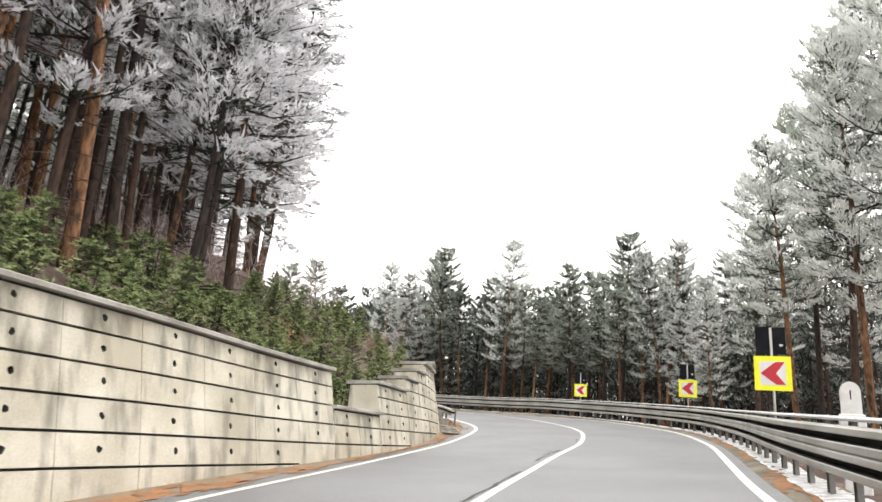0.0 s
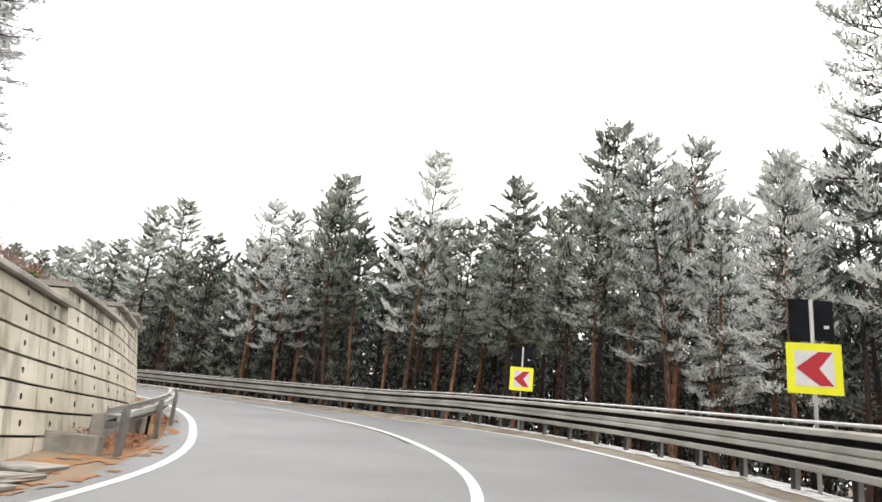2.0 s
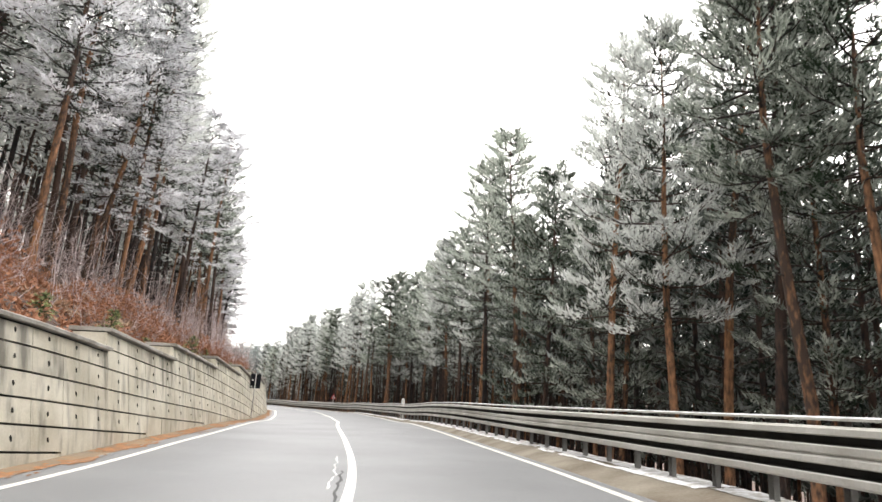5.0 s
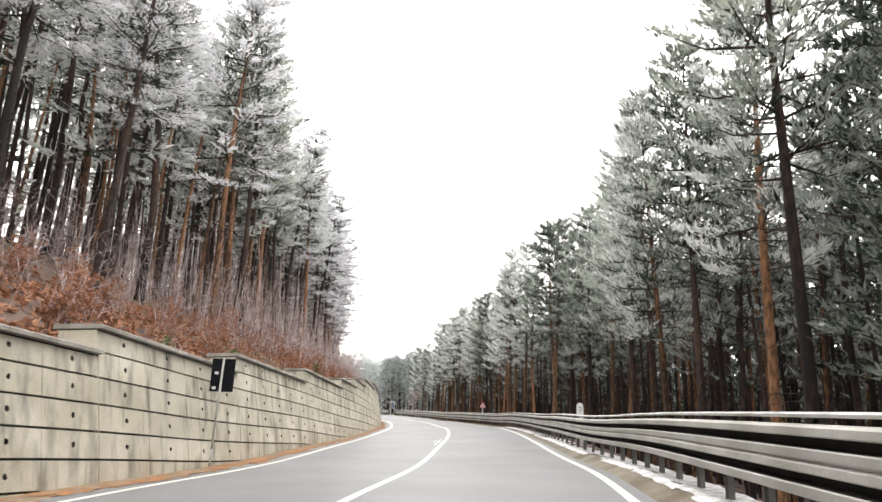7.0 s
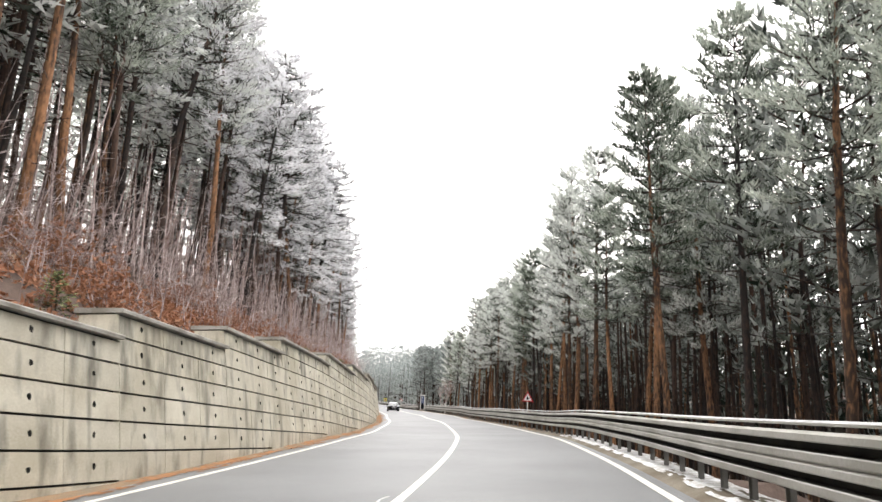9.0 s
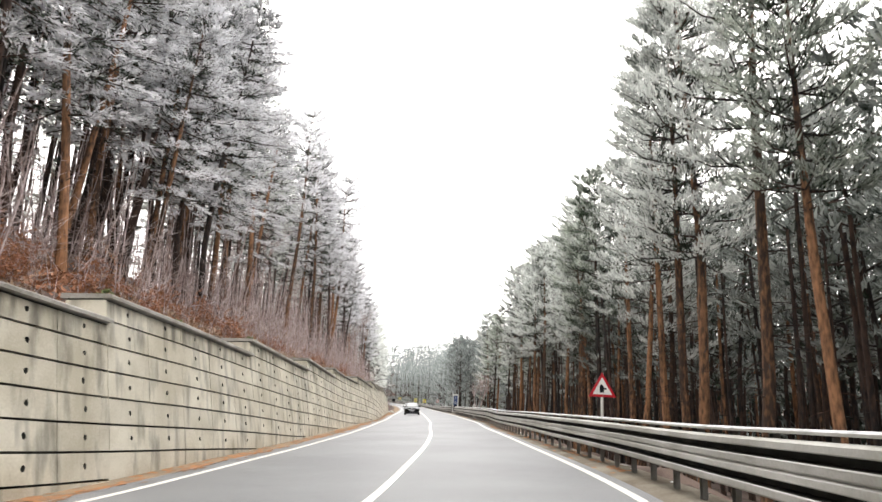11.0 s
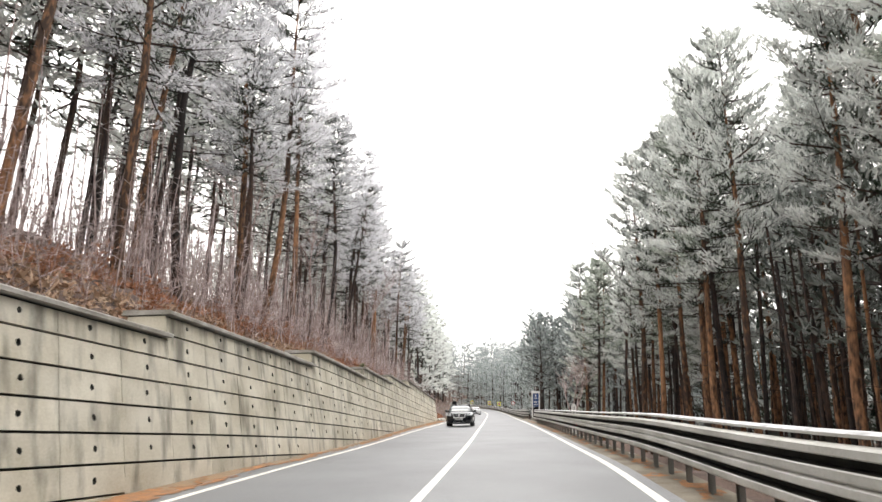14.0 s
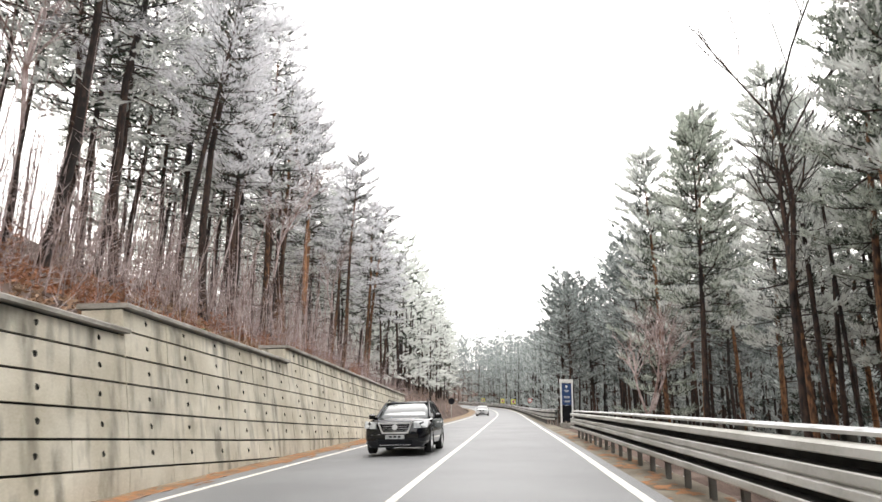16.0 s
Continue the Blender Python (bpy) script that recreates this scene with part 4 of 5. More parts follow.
    for s, l, k, size in ((197.6, 9.2, 5, 1.0), (203.5, 8.6, 5, 1.10), (209.5, 9.8, 6, 0.92), (213.2, 9.6, 2, 0.88), (216.5, 10.6, 0, 0.9), (207.5, 10.8, 7, 0.95), (206.0, 13.2, 4, 0.85), (211.0, 13.6, 7, 0.8), (215.5, 13.0, 4, 0.82), (220.0, 13.8, 7, 0.85), (217.8, 7.6, 7, 0.86), (221.5, 8.4, 2, 0.92),
                          (225.2, 7.8, 0, 0.92), (230.8, 8.6, 3, 1.0), (227.5, 12.0, 6, 0.85)):
        p = at(s, l)
        if free(p, 0.9):
            put(PINES[k], p.x, p.y, late, size)
    # beyond the side road and round the far bend
    for s in np.arange(236, 420, 3.0):
        for d in (3.5, 7.0, 10.5, 14.5, 19, 24, 30, 37, 45, 54, 64, 76, 90):
            s1 = s + rng.uniform(-1.3, 1.3)
            l = rail_offset(s1) + d + rng.uniform(-1.4, 1.4) + (4 if s1 < 250 else 0)
            if clear_of_road(s1, l) and (d < 40 or s1 > 270):
                p = at(s1, l)
                if free(p, 1.7):
                    (MID_SPOTS if s1 < 275 and d < 12 else FAR_SPOTS).append((p.x, p.y, rng.uniform(13, 18), 2))


def plant_left():
    rng = random.Random(8)
    for row, (d, gap) in enumerate(((6.2, 2.9), (9.2, 2.9), (12.2, 2.6), (15.4, 2.7), (19, 2.9), (23, 3.0), (27.5, 3.2), (32, 3.4))):
        for k, s in enumerate(np.arange(-16, 262, gap)):
            s1 = s + rng.uniform(-1.2, 1.2)
            l = smooth(FOOT, s1) - d + rng.uniform(-1.2, 1.2)
            if 18.5 < s1 < 60 and d < 8 or rng.random() < 0.05 or (s1 < 30 and d > 30) or (s1 > 92 and row > 6) or (s1 > 160 and row > 3 and k % 3):
                continue
            if not clear_of_road(s1, l):
                continue
            p = at(s1, l)
            if not free(p, 1.35):
                continue
            thin = s1 > 160
            if thin and rng.random() < 0.15:
                continue
            if row < 1 or (row == 1 and s1 < 50):
                kind = rng.choice(SLIM_PINES + SLIM_PINES + WHITE_PINES[:2]) if thin else rng.choice(WHITE_PINES[2:] if s1 < 60 else WHITE_PINES + SLIM_PINES[:1] if s1 < 84 else PINES[6:8] + WHITE_PINES[:2] + PINES[5:6] if s1 < 132 else WHITE_PINES + SLIM_PINES[:1])
                put(kind, p.x, p.y, rng, rng.uniform(0.86, 1.06), "pines on the bank", 2.2)
            elif row < 4:
                MID_SPOTS.append((p.x, p.y, rng.uniform(14, 18) * (1.05 if s1 < 60 else 1.0), 1))
            else:
                FAR_SPOTS.append((p.x, p.y, rng.uniform(13, 17), 1))
    # the dense stems close behind the wall's beginning
    late = random.Random(12)
    for k in range(26):
        s = -6 + k * 0.92 + late.uniform(-0.4, 0.4)
        p = at(s, smooth(FOOT, s) - late.uniform(3.7, 6.4))
        if s < 17.2 and free(p, 0.7):
            put(late.choice(SLIM_PINES + SLIM_PINES + WHITE_PINES[:2]), p.x, p.y, late, late.uniform(0.9, 1.1), "pines on the bank", 2.2)
    for k in range(20):
        s = 139 + k * 1.5 + late.uniform(-0.5, 0.5)
        p = at(s, smooth(FOOT, s) - late.uniform(6.0, 12.0))
        if free(p, 0.8):
            put(late.choice(WHITE_PINES), p.x, p.y, late, late.uniform(0.9, 1.05), "pines on the bank", 2.2)
    for s in np.arange(262, 420, 3.2):
        for d in (6, 9.5, 13.5, 18, 23, 28, 34, 41):
            s1 = s + rng.uniform(-1.2, 1.2)
            l = smooth(FOOT, s1) - d + rng.uniform(-1.3, 1.3)
            if clear_of_road(s1, l):
                p = at(s1, l)
                if free(p, 1.6):
                    FAR_SPOTS.append((p.x, p.y, rng.uniform(15, 19), 1))


def plant_end():
    """The wooded slope past the far bend."""
    rng = random.Random(41)
    e, t, r = LINE[-1], TANGENT[-1], RIGHT[-1]
    for a in np.arange(-30, 100, 6.5):
        for b in np.arange(-60, 120, 6.5):
            u, v = a + rng.uniform(-2, 2), b + rng.uniform(-2, 2)
            p = Vector((e[0] + t[0] * u + r[0] * v, e[1] + t[1] * u + r[1] * v, 0))
            s, l = station([p.x], [p.y])
            if abs(l[0]) > 9 and (s[0] > 300) and free(p, 2.2):
                FAR_SPOTS.append((p.x, p.y, rng.uniform(15, 20), 2))


plant_right()
plant_left()
plant_end()


def joined(name, verts, tris, mat, parent):
    me = bpy.data.meshes.new(name)
    me.vertices.add(len(verts))
    me.vertices.foreach_set("co", np.ascontiguousarray(verts, dtype=np.float32).ravel())
    me.loops.add(3 * len(tris))
    me.loops.foreach_set("vertex_index", np.ascontiguousarray(tris, dtype=np.int32).ravel())
    me.polygons.add(len(tris))
    me.polygons.foreach_set("loop_start", np.arange(0, 3 * len(tris), 3, dtype=np.int32))
    me.update(calc_edges=True)
    me.materials.append(mat)
    ob = new(name, me)
    ob.parent = parent
    return ob


def as_tris(fs):
    return np.array([t for f in fs for t in ([f] if len(f) == 3 else [(f[0], f[1], f[2]), (f[0], f[2], f[3])])], dtype=np.int64)


def wood(spots, limbs, twigs, blades, size, wide, seg, seed, label):
    """Trees behind the first rows, joined: trunks in one mesh, crowns in another."""
    rng = random.Random(seed)
    for white in (0, 1, 2, 3):
        shapes = []
        for h, c, w in ((15, 0.20, 3.0), (14, 0.14, 3.1), (16, 0.25, 3.0), (13, 0.10, 2.9), (17, 0.30, 2.9)) if seg > 4 and white == 0 else ((15, 0.38, 3.2), (14, 0.32, 3.3), (16, 0.42, 3.2), (13, 0.28, 3.0), (17, 0.46, 3.0)) if seg > 4 else ((15, 0.08, 3.2), (14, 0.04, 3.2), (16, 0.12, 3.2), (13, 0.04, 3.0), (17, 0.2, 3.0)):
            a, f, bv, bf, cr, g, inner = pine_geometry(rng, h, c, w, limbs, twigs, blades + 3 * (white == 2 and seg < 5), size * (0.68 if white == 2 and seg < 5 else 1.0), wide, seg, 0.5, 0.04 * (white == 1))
            f = f + [tuple(i + len(a) for i in q) for q in bf]
            a = a + bv
            shapes.append((np.array([tuple(v) for v in a]), as_tris(f), np.array([tuple(v) for v in cr]), as_tris(g), h, np.array([i in inner for i in range(len(g))], dtype=np.int32)))
        tv, tf, cv, cf, ci = [], [], [], [], []
        nt = nc = 0
        for x, y, height, w in spots:
            if w != white:
                continue
            a, f, c, g, h, dark = rng.choice(shapes)
            turn, k = rng.uniform(0, 6.28), height / h
            m = np.array([[math.cos(turn), -math.sin(turn), 0], [math.sin(turn), math.cos(turn), 0], [0, 0, 1]]) * k
            o = np.array([x, y, ground_at(x, y) - 0.05])
            tv.append(a @ m.T + o)
            tf.append(f + nt)
            nt += len(a)
            cv.append(c @ m.T + o)
            cf.append(g + nc)
            nc += len(c)
            ci.append(dark)
        if not tv:
            continue
        root = empty("forest")
        joined("trunks", np.vstack(tv), np.vstack(tf), BARK_DARK, root)
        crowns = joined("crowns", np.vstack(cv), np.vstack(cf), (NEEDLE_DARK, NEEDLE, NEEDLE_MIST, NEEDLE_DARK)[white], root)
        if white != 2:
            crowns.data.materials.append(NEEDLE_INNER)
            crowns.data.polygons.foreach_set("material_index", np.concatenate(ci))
        tagged(root, label, "forest", kind="stuff")


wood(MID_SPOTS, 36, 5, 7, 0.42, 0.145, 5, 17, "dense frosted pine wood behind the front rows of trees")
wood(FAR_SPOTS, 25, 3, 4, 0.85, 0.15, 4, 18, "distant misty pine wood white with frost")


def stems(seed, count, s0, s1, lateral, lean, h0, h1, label):
    """Crowded bare stems in the shade of the wood, lateral(s) their offset from the road."""
    rng = random.Random(seed)
    root = empty("forest_stems")
    for name, mat, number in (("dark_stems", BARK_DARK, count * 2 // 3), ("red_stems", BARK, count // 3)):
        vs, fs = [], []
        for _ in range(number):
            s = rng.uniform(s0, s1)
            l = lateral(s, rng)
            p = at(s, l)
            if not clear_of_road(s, l) or not free(p, 0.7):
                continue
            base = Vector((p.x, p.y, ground_at(p.x, p.y) - 0.15))
            h, r = rng.uniform(h0, h1), rng.uniform(0.065, 0.125)
            top = base + Vector((rng.gauss(0, lean), rng.gauss(0, lean), 1)) * h
            tube(vs, fs, [base, base.lerp(top, 0.5) + Vector((rng.gauss(0, 0.06), rng.gauss(0, 0.06), 0)), top], [r, r * 0.82, r * 0.6], 6)
            for _ in range(5):
                w, q = rng.uniform(0, 6.28), base.lerp(top, rng.uniform(0.25, 0.9))
                spike(vs, fs, q, q + Vector((math.cos(w), math.sin(w), rng.uniform(-0.2, 0.3))) * rng.uniform(0.4, 1.1), 0.014)
        joined(name, np.array([tuple(v) for v in vs]), as_tris(fs), mat, root)
    tagged(root, label, "forest", kind="stuff")


stems(27, 950, 84, 214, lambda s, rng: rail_offset(s) + rng.uniform(6.5, 30), 0.03, 8.0, 10.5, "crowded bare pine stems in the shade of the wood")
stems(28, 150, -8, 17.5, lambda s, rng: smooth(FOOT, s) - rng.uniform(5.0, 15), 0.04, 8.0, 11.0, "crowded slender pine stems on the bank")
stems(29, 230, 70, 160, lambda s, rng: smooth(FOOT, s) - rng.uniform(7.0, 20), 0.04, 8.5, 11.0, "crowded slender pine stems on the bank")


# ---------- undergrowth ----------
def shrub_geometry(rng, height, stems, leafy, leaf, wide, twigs):
    vs, fs, lv, lf = [], [], [], []
    for _ in range(stems):
        w = rng.uniform(0, 6.28)
        lean = rng.uniform(0.05, 0.5)
        top = Vector((math.cos(w) * lean, math.sin(w) * lean, 1)) * height * rng.uniform(0.55, 1.0)
        base = Vector((rng.gauss(0, 0.12), rng.gauss(0, 0.12), -0.15))
        mid = base.lerp(top, 0.5) + Vector((rng.gauss(0, 0.08), rng.gauss(0, 0.08), 0)) * height
        tube(vs, fs, [base, mid, top], [0.016, 0.010, 0.004], 3)
        for _ in range(twigs):
            t = rng.uniform(0.25, 0.98)
            p = base.lerp(mid, t * 2) if t < 0.5 else mid.lerp(top, t * 2 - 1)
            d = Vector((rng.gauss(0, 1), rng.gauss(0, 1), rng.gauss(0.5, 0.5))).normalized() * height * rng.uniform(0.12, 0.32)
            spike(vs, fs, p, p + d + Vector((0, 0, 0.03)), 0.009)
            for _ in range(leafy):
                tuft(lv, lf, p + d * rng.uniform(0.3, 1.1), leaf, rng, 3, wide, 0.8, 0.0)
    return vs, fs, lv, lf


def shrub(name, seed, height, stems, leafy, leaf, wide, twigs, twig_mat, leaf_mat, label, category="shrub"):
    root = empty(name)
    vs, fs, lv, lf = shrub_geometry(random.Random(seed), height, stems, leafy, leaf, wide, twigs)
    mesh_part("branchwork", vs, fs, twig_mat, root)
    if lf:
        mesh_part("foliage", lv, lf, leaf_mat, root)
    return tagged(root, label, category)


def spruce(seed, height, spread, label):
    root = empty("young_spruce")
    rng = random.Random(seed)
    vs, fs, cv, cf, dv, df = [], [], [], [], [], []
    tube(vs, fs, [Vector((0, 0, -0.2)), Vector((0, 0, height * 0.5)), Vector((0, 0, height))], [0.05, 0.03, 0.006], 5)
    n = int(19 * height)
    for i in range(n):
        u = (i + rng.random()) / n
        w = rng.uniform(0, 6.28)
        length = spread * (1 - u) ** 0.8 * rng.uniform(0.6, 1.1) + 0.12
        a = Vector((0, 0, 0.05 + u * height * 0.95))
        tip = a + Vector((math.cos(w), math.sin(w), 0.12 + 0.5 * u)) * length
        tube(vs, fs, [a, tip], [0.012, 0.004], 3)
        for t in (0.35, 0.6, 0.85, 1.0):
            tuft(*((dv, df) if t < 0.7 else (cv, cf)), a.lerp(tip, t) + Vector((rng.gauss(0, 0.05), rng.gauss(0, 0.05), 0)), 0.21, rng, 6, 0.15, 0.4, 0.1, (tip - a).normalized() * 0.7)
    mesh_part("stem", vs, fs, BARK_DARK, root)
    # tufts nearer the stem, in a darker green
    mesh_part("inner_needles", dv, df, GREEN_INNER, root, "dark green inner needles")
    mesh_part("needles", cv, cf, GREEN_LEAF, root)
    return tagged(root, label, "young tree")


BROWN = [shrub("beech_shrub", 41 + i, h, 8, 4, 0.105, 0.36, 7, TWIG, BROWN_LEAF, "low beech shrub still holding rust-brown leaves") for i, h in enumerate((1.5, 2.1, 1.2))]
HAZEL = [shrub("hazel_shrub", 51 + i, h, 6, 1, 0.10, 0.30, 7, TWIG, PALE_LEAF, "thin shrub with a few pale dry leaves and frosted twigs") for i, h in enumerate((1.8, 2.6))]
BARE = [shrub("bare_sapling", 61 + i, h, 4, 0, 0.1, 0.2, 8, TWIG, None, "leafless sapling with frosted reddish twigs", "sapling") for i, h in enumerate((3.4, 4.6, 2.6))]
SPRUCES = [spruce(71 + i, h, w, "young green spruce growing over the wall's coping") for i, (h, w) in enumerate(((1.7, 0.95), (2.5, 1.15), (1.2, 0.8)))]


def plant_undergrowth():
    rng = random.Random(23)

    def lay(kinds, s0, s1, gap, d0, d1, group, a=0.8, b=1.25):
        s = s0
        while s < s1:
            s += gap * rng.uniform(0.6, 1.4)
            top = float(offset(WALL_TOP, s))
            d = rng.uniform(d0, d1)
            l = smooth(FOOT, s) - 0.9 - BATTER * top - d
            if not clear_of_road(s, l):
                continue
            p = at(s, l)
            h = top + float(bank_rise(smooth(FOOT, s) - l))
            z = at(s, l, h).z - 0.05
            kind = rng.choice(kinds)
            m = pose(p.x, p.y, z, rng.gauss(0, 4), rng.gauss(0, 4), rng.uniform(0, 360))
            k = rng.uniform(a, b)
            m = m @ Matrix.Diagonal((k, k, k, 1))
            if kind.name in USED:
                ob = copy_thing(kind, m)
            else:
                USED.add(kind.name)
                ob = kind
                kind.matrix_basis = m
            ob["group"] = group

    lay(SPRUCES, 0, 16, 0.26, -0.1, 1.4, "young spruces on the bank", 0.5, 0.8)
    lay(SPRUCES, 1, 16, 0.36, 1.2, 4.5, "young spruces on the bank", 0.55, 0.95)
    lay(SPRUCES, 14.5, 26, 0.19, 0.0, 3.0, "young spruces on the bank", 0.55, 0.9)
    lay(SPRUCES, 15, 20, 0.16, -0.2, 1.2, "young spruces on the bank", 0.45, 0.7)
    lay(SPRUCES, 13, 25, 0.3, 2.5, 5.5, "young spruces on the bank", 0.6, 1.0)
    lay(SPRUCES, 24, 36, 1.2, 0.1, 1.6, "young spruces on the bank", 0.35, 0.65)
    lay(BARE, 24, 50, 0.6, 0.3, 3.5, "saplings on the bank", 0.25, 0.5)
    lay(HAZEL, 17, 50, 1.5, 0.3, 3.0, "shrubs on the bank", 0.4, 0.6)
    lay(BARE, 8, 60, 2.0, 2.0, 8.0, "saplings on the bank", 0.6, 0.95)
    lay(BROWN, 16, 66, 0.8, 0.4, 4.0, "shrubs on the bank", 0.4, 0.7)
    lay(SPRUCES, 60, 230, 6.0, 0.0, 0.7, "young spruces on the bank", 0.4, 0.7)
    lay(BROWN, 64, 152, 0.5, 0.3, 5.0, "shrubs on the bank", 0.8, 1.35)
    lay(BROWN, 152, 240, 0.9, 0.4, 5.0, "shrubs on the bank", 0.7, 1.1)
    lay(HAZEL, 62, 120, 2.6, 1.5, 6.0, "shrubs on the bank")
    lay(HAZEL, 120, 245, 1.3, 0.3, 6.0, "shrubs on the bank")
    lay(BARE, 62, 250, 1.7, 1.0, 6.0, "saplings on the bank")
    lay(BARE, 100, 250, 1.7, 2.0, 9.0, "saplings on the bank", 0.9, 1.4)
    lay(HAZEL, 236, 300, 1.0, 0.4, 5.0, "shrubs on the bank")


plant_undergrowth()


def thicket():
    """What grows too thick on the bank to be counted: frosted stems and the leaves on the ground."""
    rng = random.Random(29)
    vs, fs, lv, lf, gv, gf = [], [], [], [], [], []
    root = empty("thicket")
    for _ in range(3600):
        s = rng.uniform(4, 262)
        d = rng.uniform(1.8, 14) if s > 62 else rng.uniform(5, 16)
        l = smooth(FOOT, s) - d
        if not clear_of_road(s, l):
            continue
        base = at(s, l, float(offset(WALL_TOP, s) + bank_rise(d)) - 0.25)
        height = rng.uniform(0.8, 3.4)
        top = base + Vector((rng.gauss(0, 0.28), rng.gauss(0, 0.28), 1)) * height
        tube(vs, fs, [base, base.lerp(top, 0.5) + Vector((rng.gauss(0, 0.2), rng.gauss(0, 0.2), 0)), top], [0.010, 0.007, 0.003], 3)
        for _ in range(7):
            p = base.lerp(top, rng.uniform(0.3, 0.95))
            spike(vs, fs, p, p + Vector((rng.gauss(0, 0.4), rng.gauss(0, 0.4), rng.uniform(0.1, 0.6))), 0.009)
    # taller whips and slim poles between the trunks along the straight
    late = random.Random(31)
    for _ in range(1900):
        s = late.uniform(104, 250)
        d = late.uniform(2.4, 17)
        l = smooth(FOOT, s) - d
        if not clear_of_road(s, l):
            continue
        base = at(s, l, float(offset(WALL_TOP, s) + bank_rise(d)) - 0.25)
        height = late.uniform(2.2, 4.6) if d < 5 else late.uniform(3.0, 7.5)
        thick = 0.006 * height * late.uniform(0.6, 1.2)
        top = base + Vector((late.gauss(0, 0.10), late.gauss(0, 0.10), 1)) * height
        mid = base.lerp(top, 0.5) + Vector((late.gauss(0, 0.12), late.gauss(0, 0.12), 0))
        tube(vs, fs, [base, mid, top], [thick, thick * 0.7, 0.004], 3)
        for _ in range(13):
            t = late.uniform(0.2, 0.97)
            p = base.lerp(mid, t * 2) if t < 0.5 else mid.lerp(top, t * 2 - 1)
            reach = late.uniform(0.3, 1.0) * (1.25 - t)
            w = late.uniform(0, 6.28)
            spike(vs, fs, p, p + Vector((math.cos(w) * reach, math.sin(w) * reach, reach * late.uniform(0.1, 0.8))), 0.011)
    joined("stems", np.array([tuple(v) for v in vs]), as_tris(fs), TWIG, root)
    for _ in range(24000):
        s = rng.uniform(56, 262)
        d = 1.0 + 7 * rng.random() ** 1.5
        c = at(s, smooth(FOOT, s) - d, float(offset(WALL_TOP, s) + bank_rise(d)) + 0.05)
        pale = noise.noise(Vector((s * 0.12, d * 0.5, 2.0))) > (0.3 if s < 150 else 0.0)
        tuft(*((gv, gf) if pale else (lv, lf)), c, rng.uniform(0.12, 0.26), rng, 5, 0.22, 0.7, 0.3)
    joined("brown_leaves", np.array([tuple(v) for v in lv]), as_tris(lf), BROWN_LEAF, root)
    joined("dry_grass", np.array([tuple(v) for v in gv]), as_tris(gf), PALE_LEAF, root)
    tagged(root, "thicket of frosted stems over rust-brown leaves and dry grass", "undergrowth", kind="stuff")


thicket()


# ---------- leafless trees ----------
def bare_tree(name, seed, height, r0, fork, label, mat):
    """A leafless broadleaf tree: a forked trunk and four orders of branches."""
    rng = random.Random(seed)
    root = empty(name)
    vs, fs, bv, bf = [], [], [], []

    def grow(a, d, length, r, order):
        k = 0.02 if order == 0 else 0.06
        mid = a + d * length * 0.5 + Vector((rng.gauss(0, k), rng.gauss(0, k), 0)) * length
        end = a + d * length + Vector((rng.gauss(0, k), rng.gauss(0, k), 0.04)) * length
        tv, tf = (vs, fs) if order == 0 else (bv, bf)
        tube(tv, tf, [a, mid, end], [r, r * 0.8, r * (0.6 if order < 4 else 0.3)], 8 if order == 0 else 5 if order == 1 else 3)
        if order >= 4:
            return
        for _ in range((2, 6, 5, 4)[order]):
            t = 1.0 if order == 0 else rng.uniform(0.35, 1.0)
            p = mid.lerp(end, (t - 0.5) * 2) if t > 0.5 else a.lerp(mid, t * 2)
            e = (d + Vector((rng.gauss(0, 1), rng.gauss(0, 1), rng.gauss(0.15, 0.4))) * (0.13 if order == 0 else 0.45)).normalized()
            grow(p, e, length * rng.uniform(0.5, 0.85) * (1.3 if order == 0 else 0.85), max(0.006, r * (0.62 if order == 0 else 0.48)), order + 1)

    grow(Vector((0, 0, -0.3)), Vector((0, 0, 1)), height * fork, r0, 0)
    mesh_part("trunk", vs, fs, BARK_DARK, root, smooth_faces=True)
    mesh_part("branchwork", bv, bf, mat, root)
    return tagged(root, label, "tree", "leafless trees")


def stand_tree(ob, s, l, turn):
    p = at(s, l)
    ob.matrix_basis = pose(p.x, p.y, ground_at(p.x, p.y) - 0.05, 0, 0, turn)


stand_tree(bare_tree("leafless_tree", 81, 14, 0.15, 0.46, "dark forked leafless tree standing behind the guard rail", BARK_DARK), 211.5, 8.7, 30)
stand_tree(bare_tree("leafless_tree", 82, 8, 0.10, 0.35, "small frosted leafless tree near the side road", TWIG), 221.0, 6.2, 130)
stand_tree(bare_tree("leafless_tree", 83, 7, 0.09, 0.35, "small frosted leafless tree near the side road", TWIG), 218.0, 5.4, 200)
stand_tree(bare_tree("leafless_tree", 84, 9, 0.055, 0.35, "leafless tree white with frost on the bank", TWIG), 13.0, -13.5, 10)
for k, (s, l) in enumerate(((206, -13), (224, -12), (196, -14.5), (236, -12), (176, -15))):
    stand_tree(bare_tree("leafless_tree", 90 + k, 9, 0.09, 0.4, "leafless tree white with frost on the bank", TWIG), s, l, k * 70)
# ---------- signs ----------
def stand(s, l, turn=0.0, h=0.0):
    """The pose of a thing at station s, offset l, that faces the oncoming camera (its -y side)."""
    p = at(s, l, h)
    return pose(p.x, p.y, p.z, 0, 0, heading(s) + turn)


def pole(parent, top, r=0.03, y=0.03, x=0.0, mat=None):
    bm = bmesh.new()
    cyl(bm, r, r, (x, y, -0.4), (x, y, top), 10)
    return part("post", bm, mat or STEEL, parent, "", True)


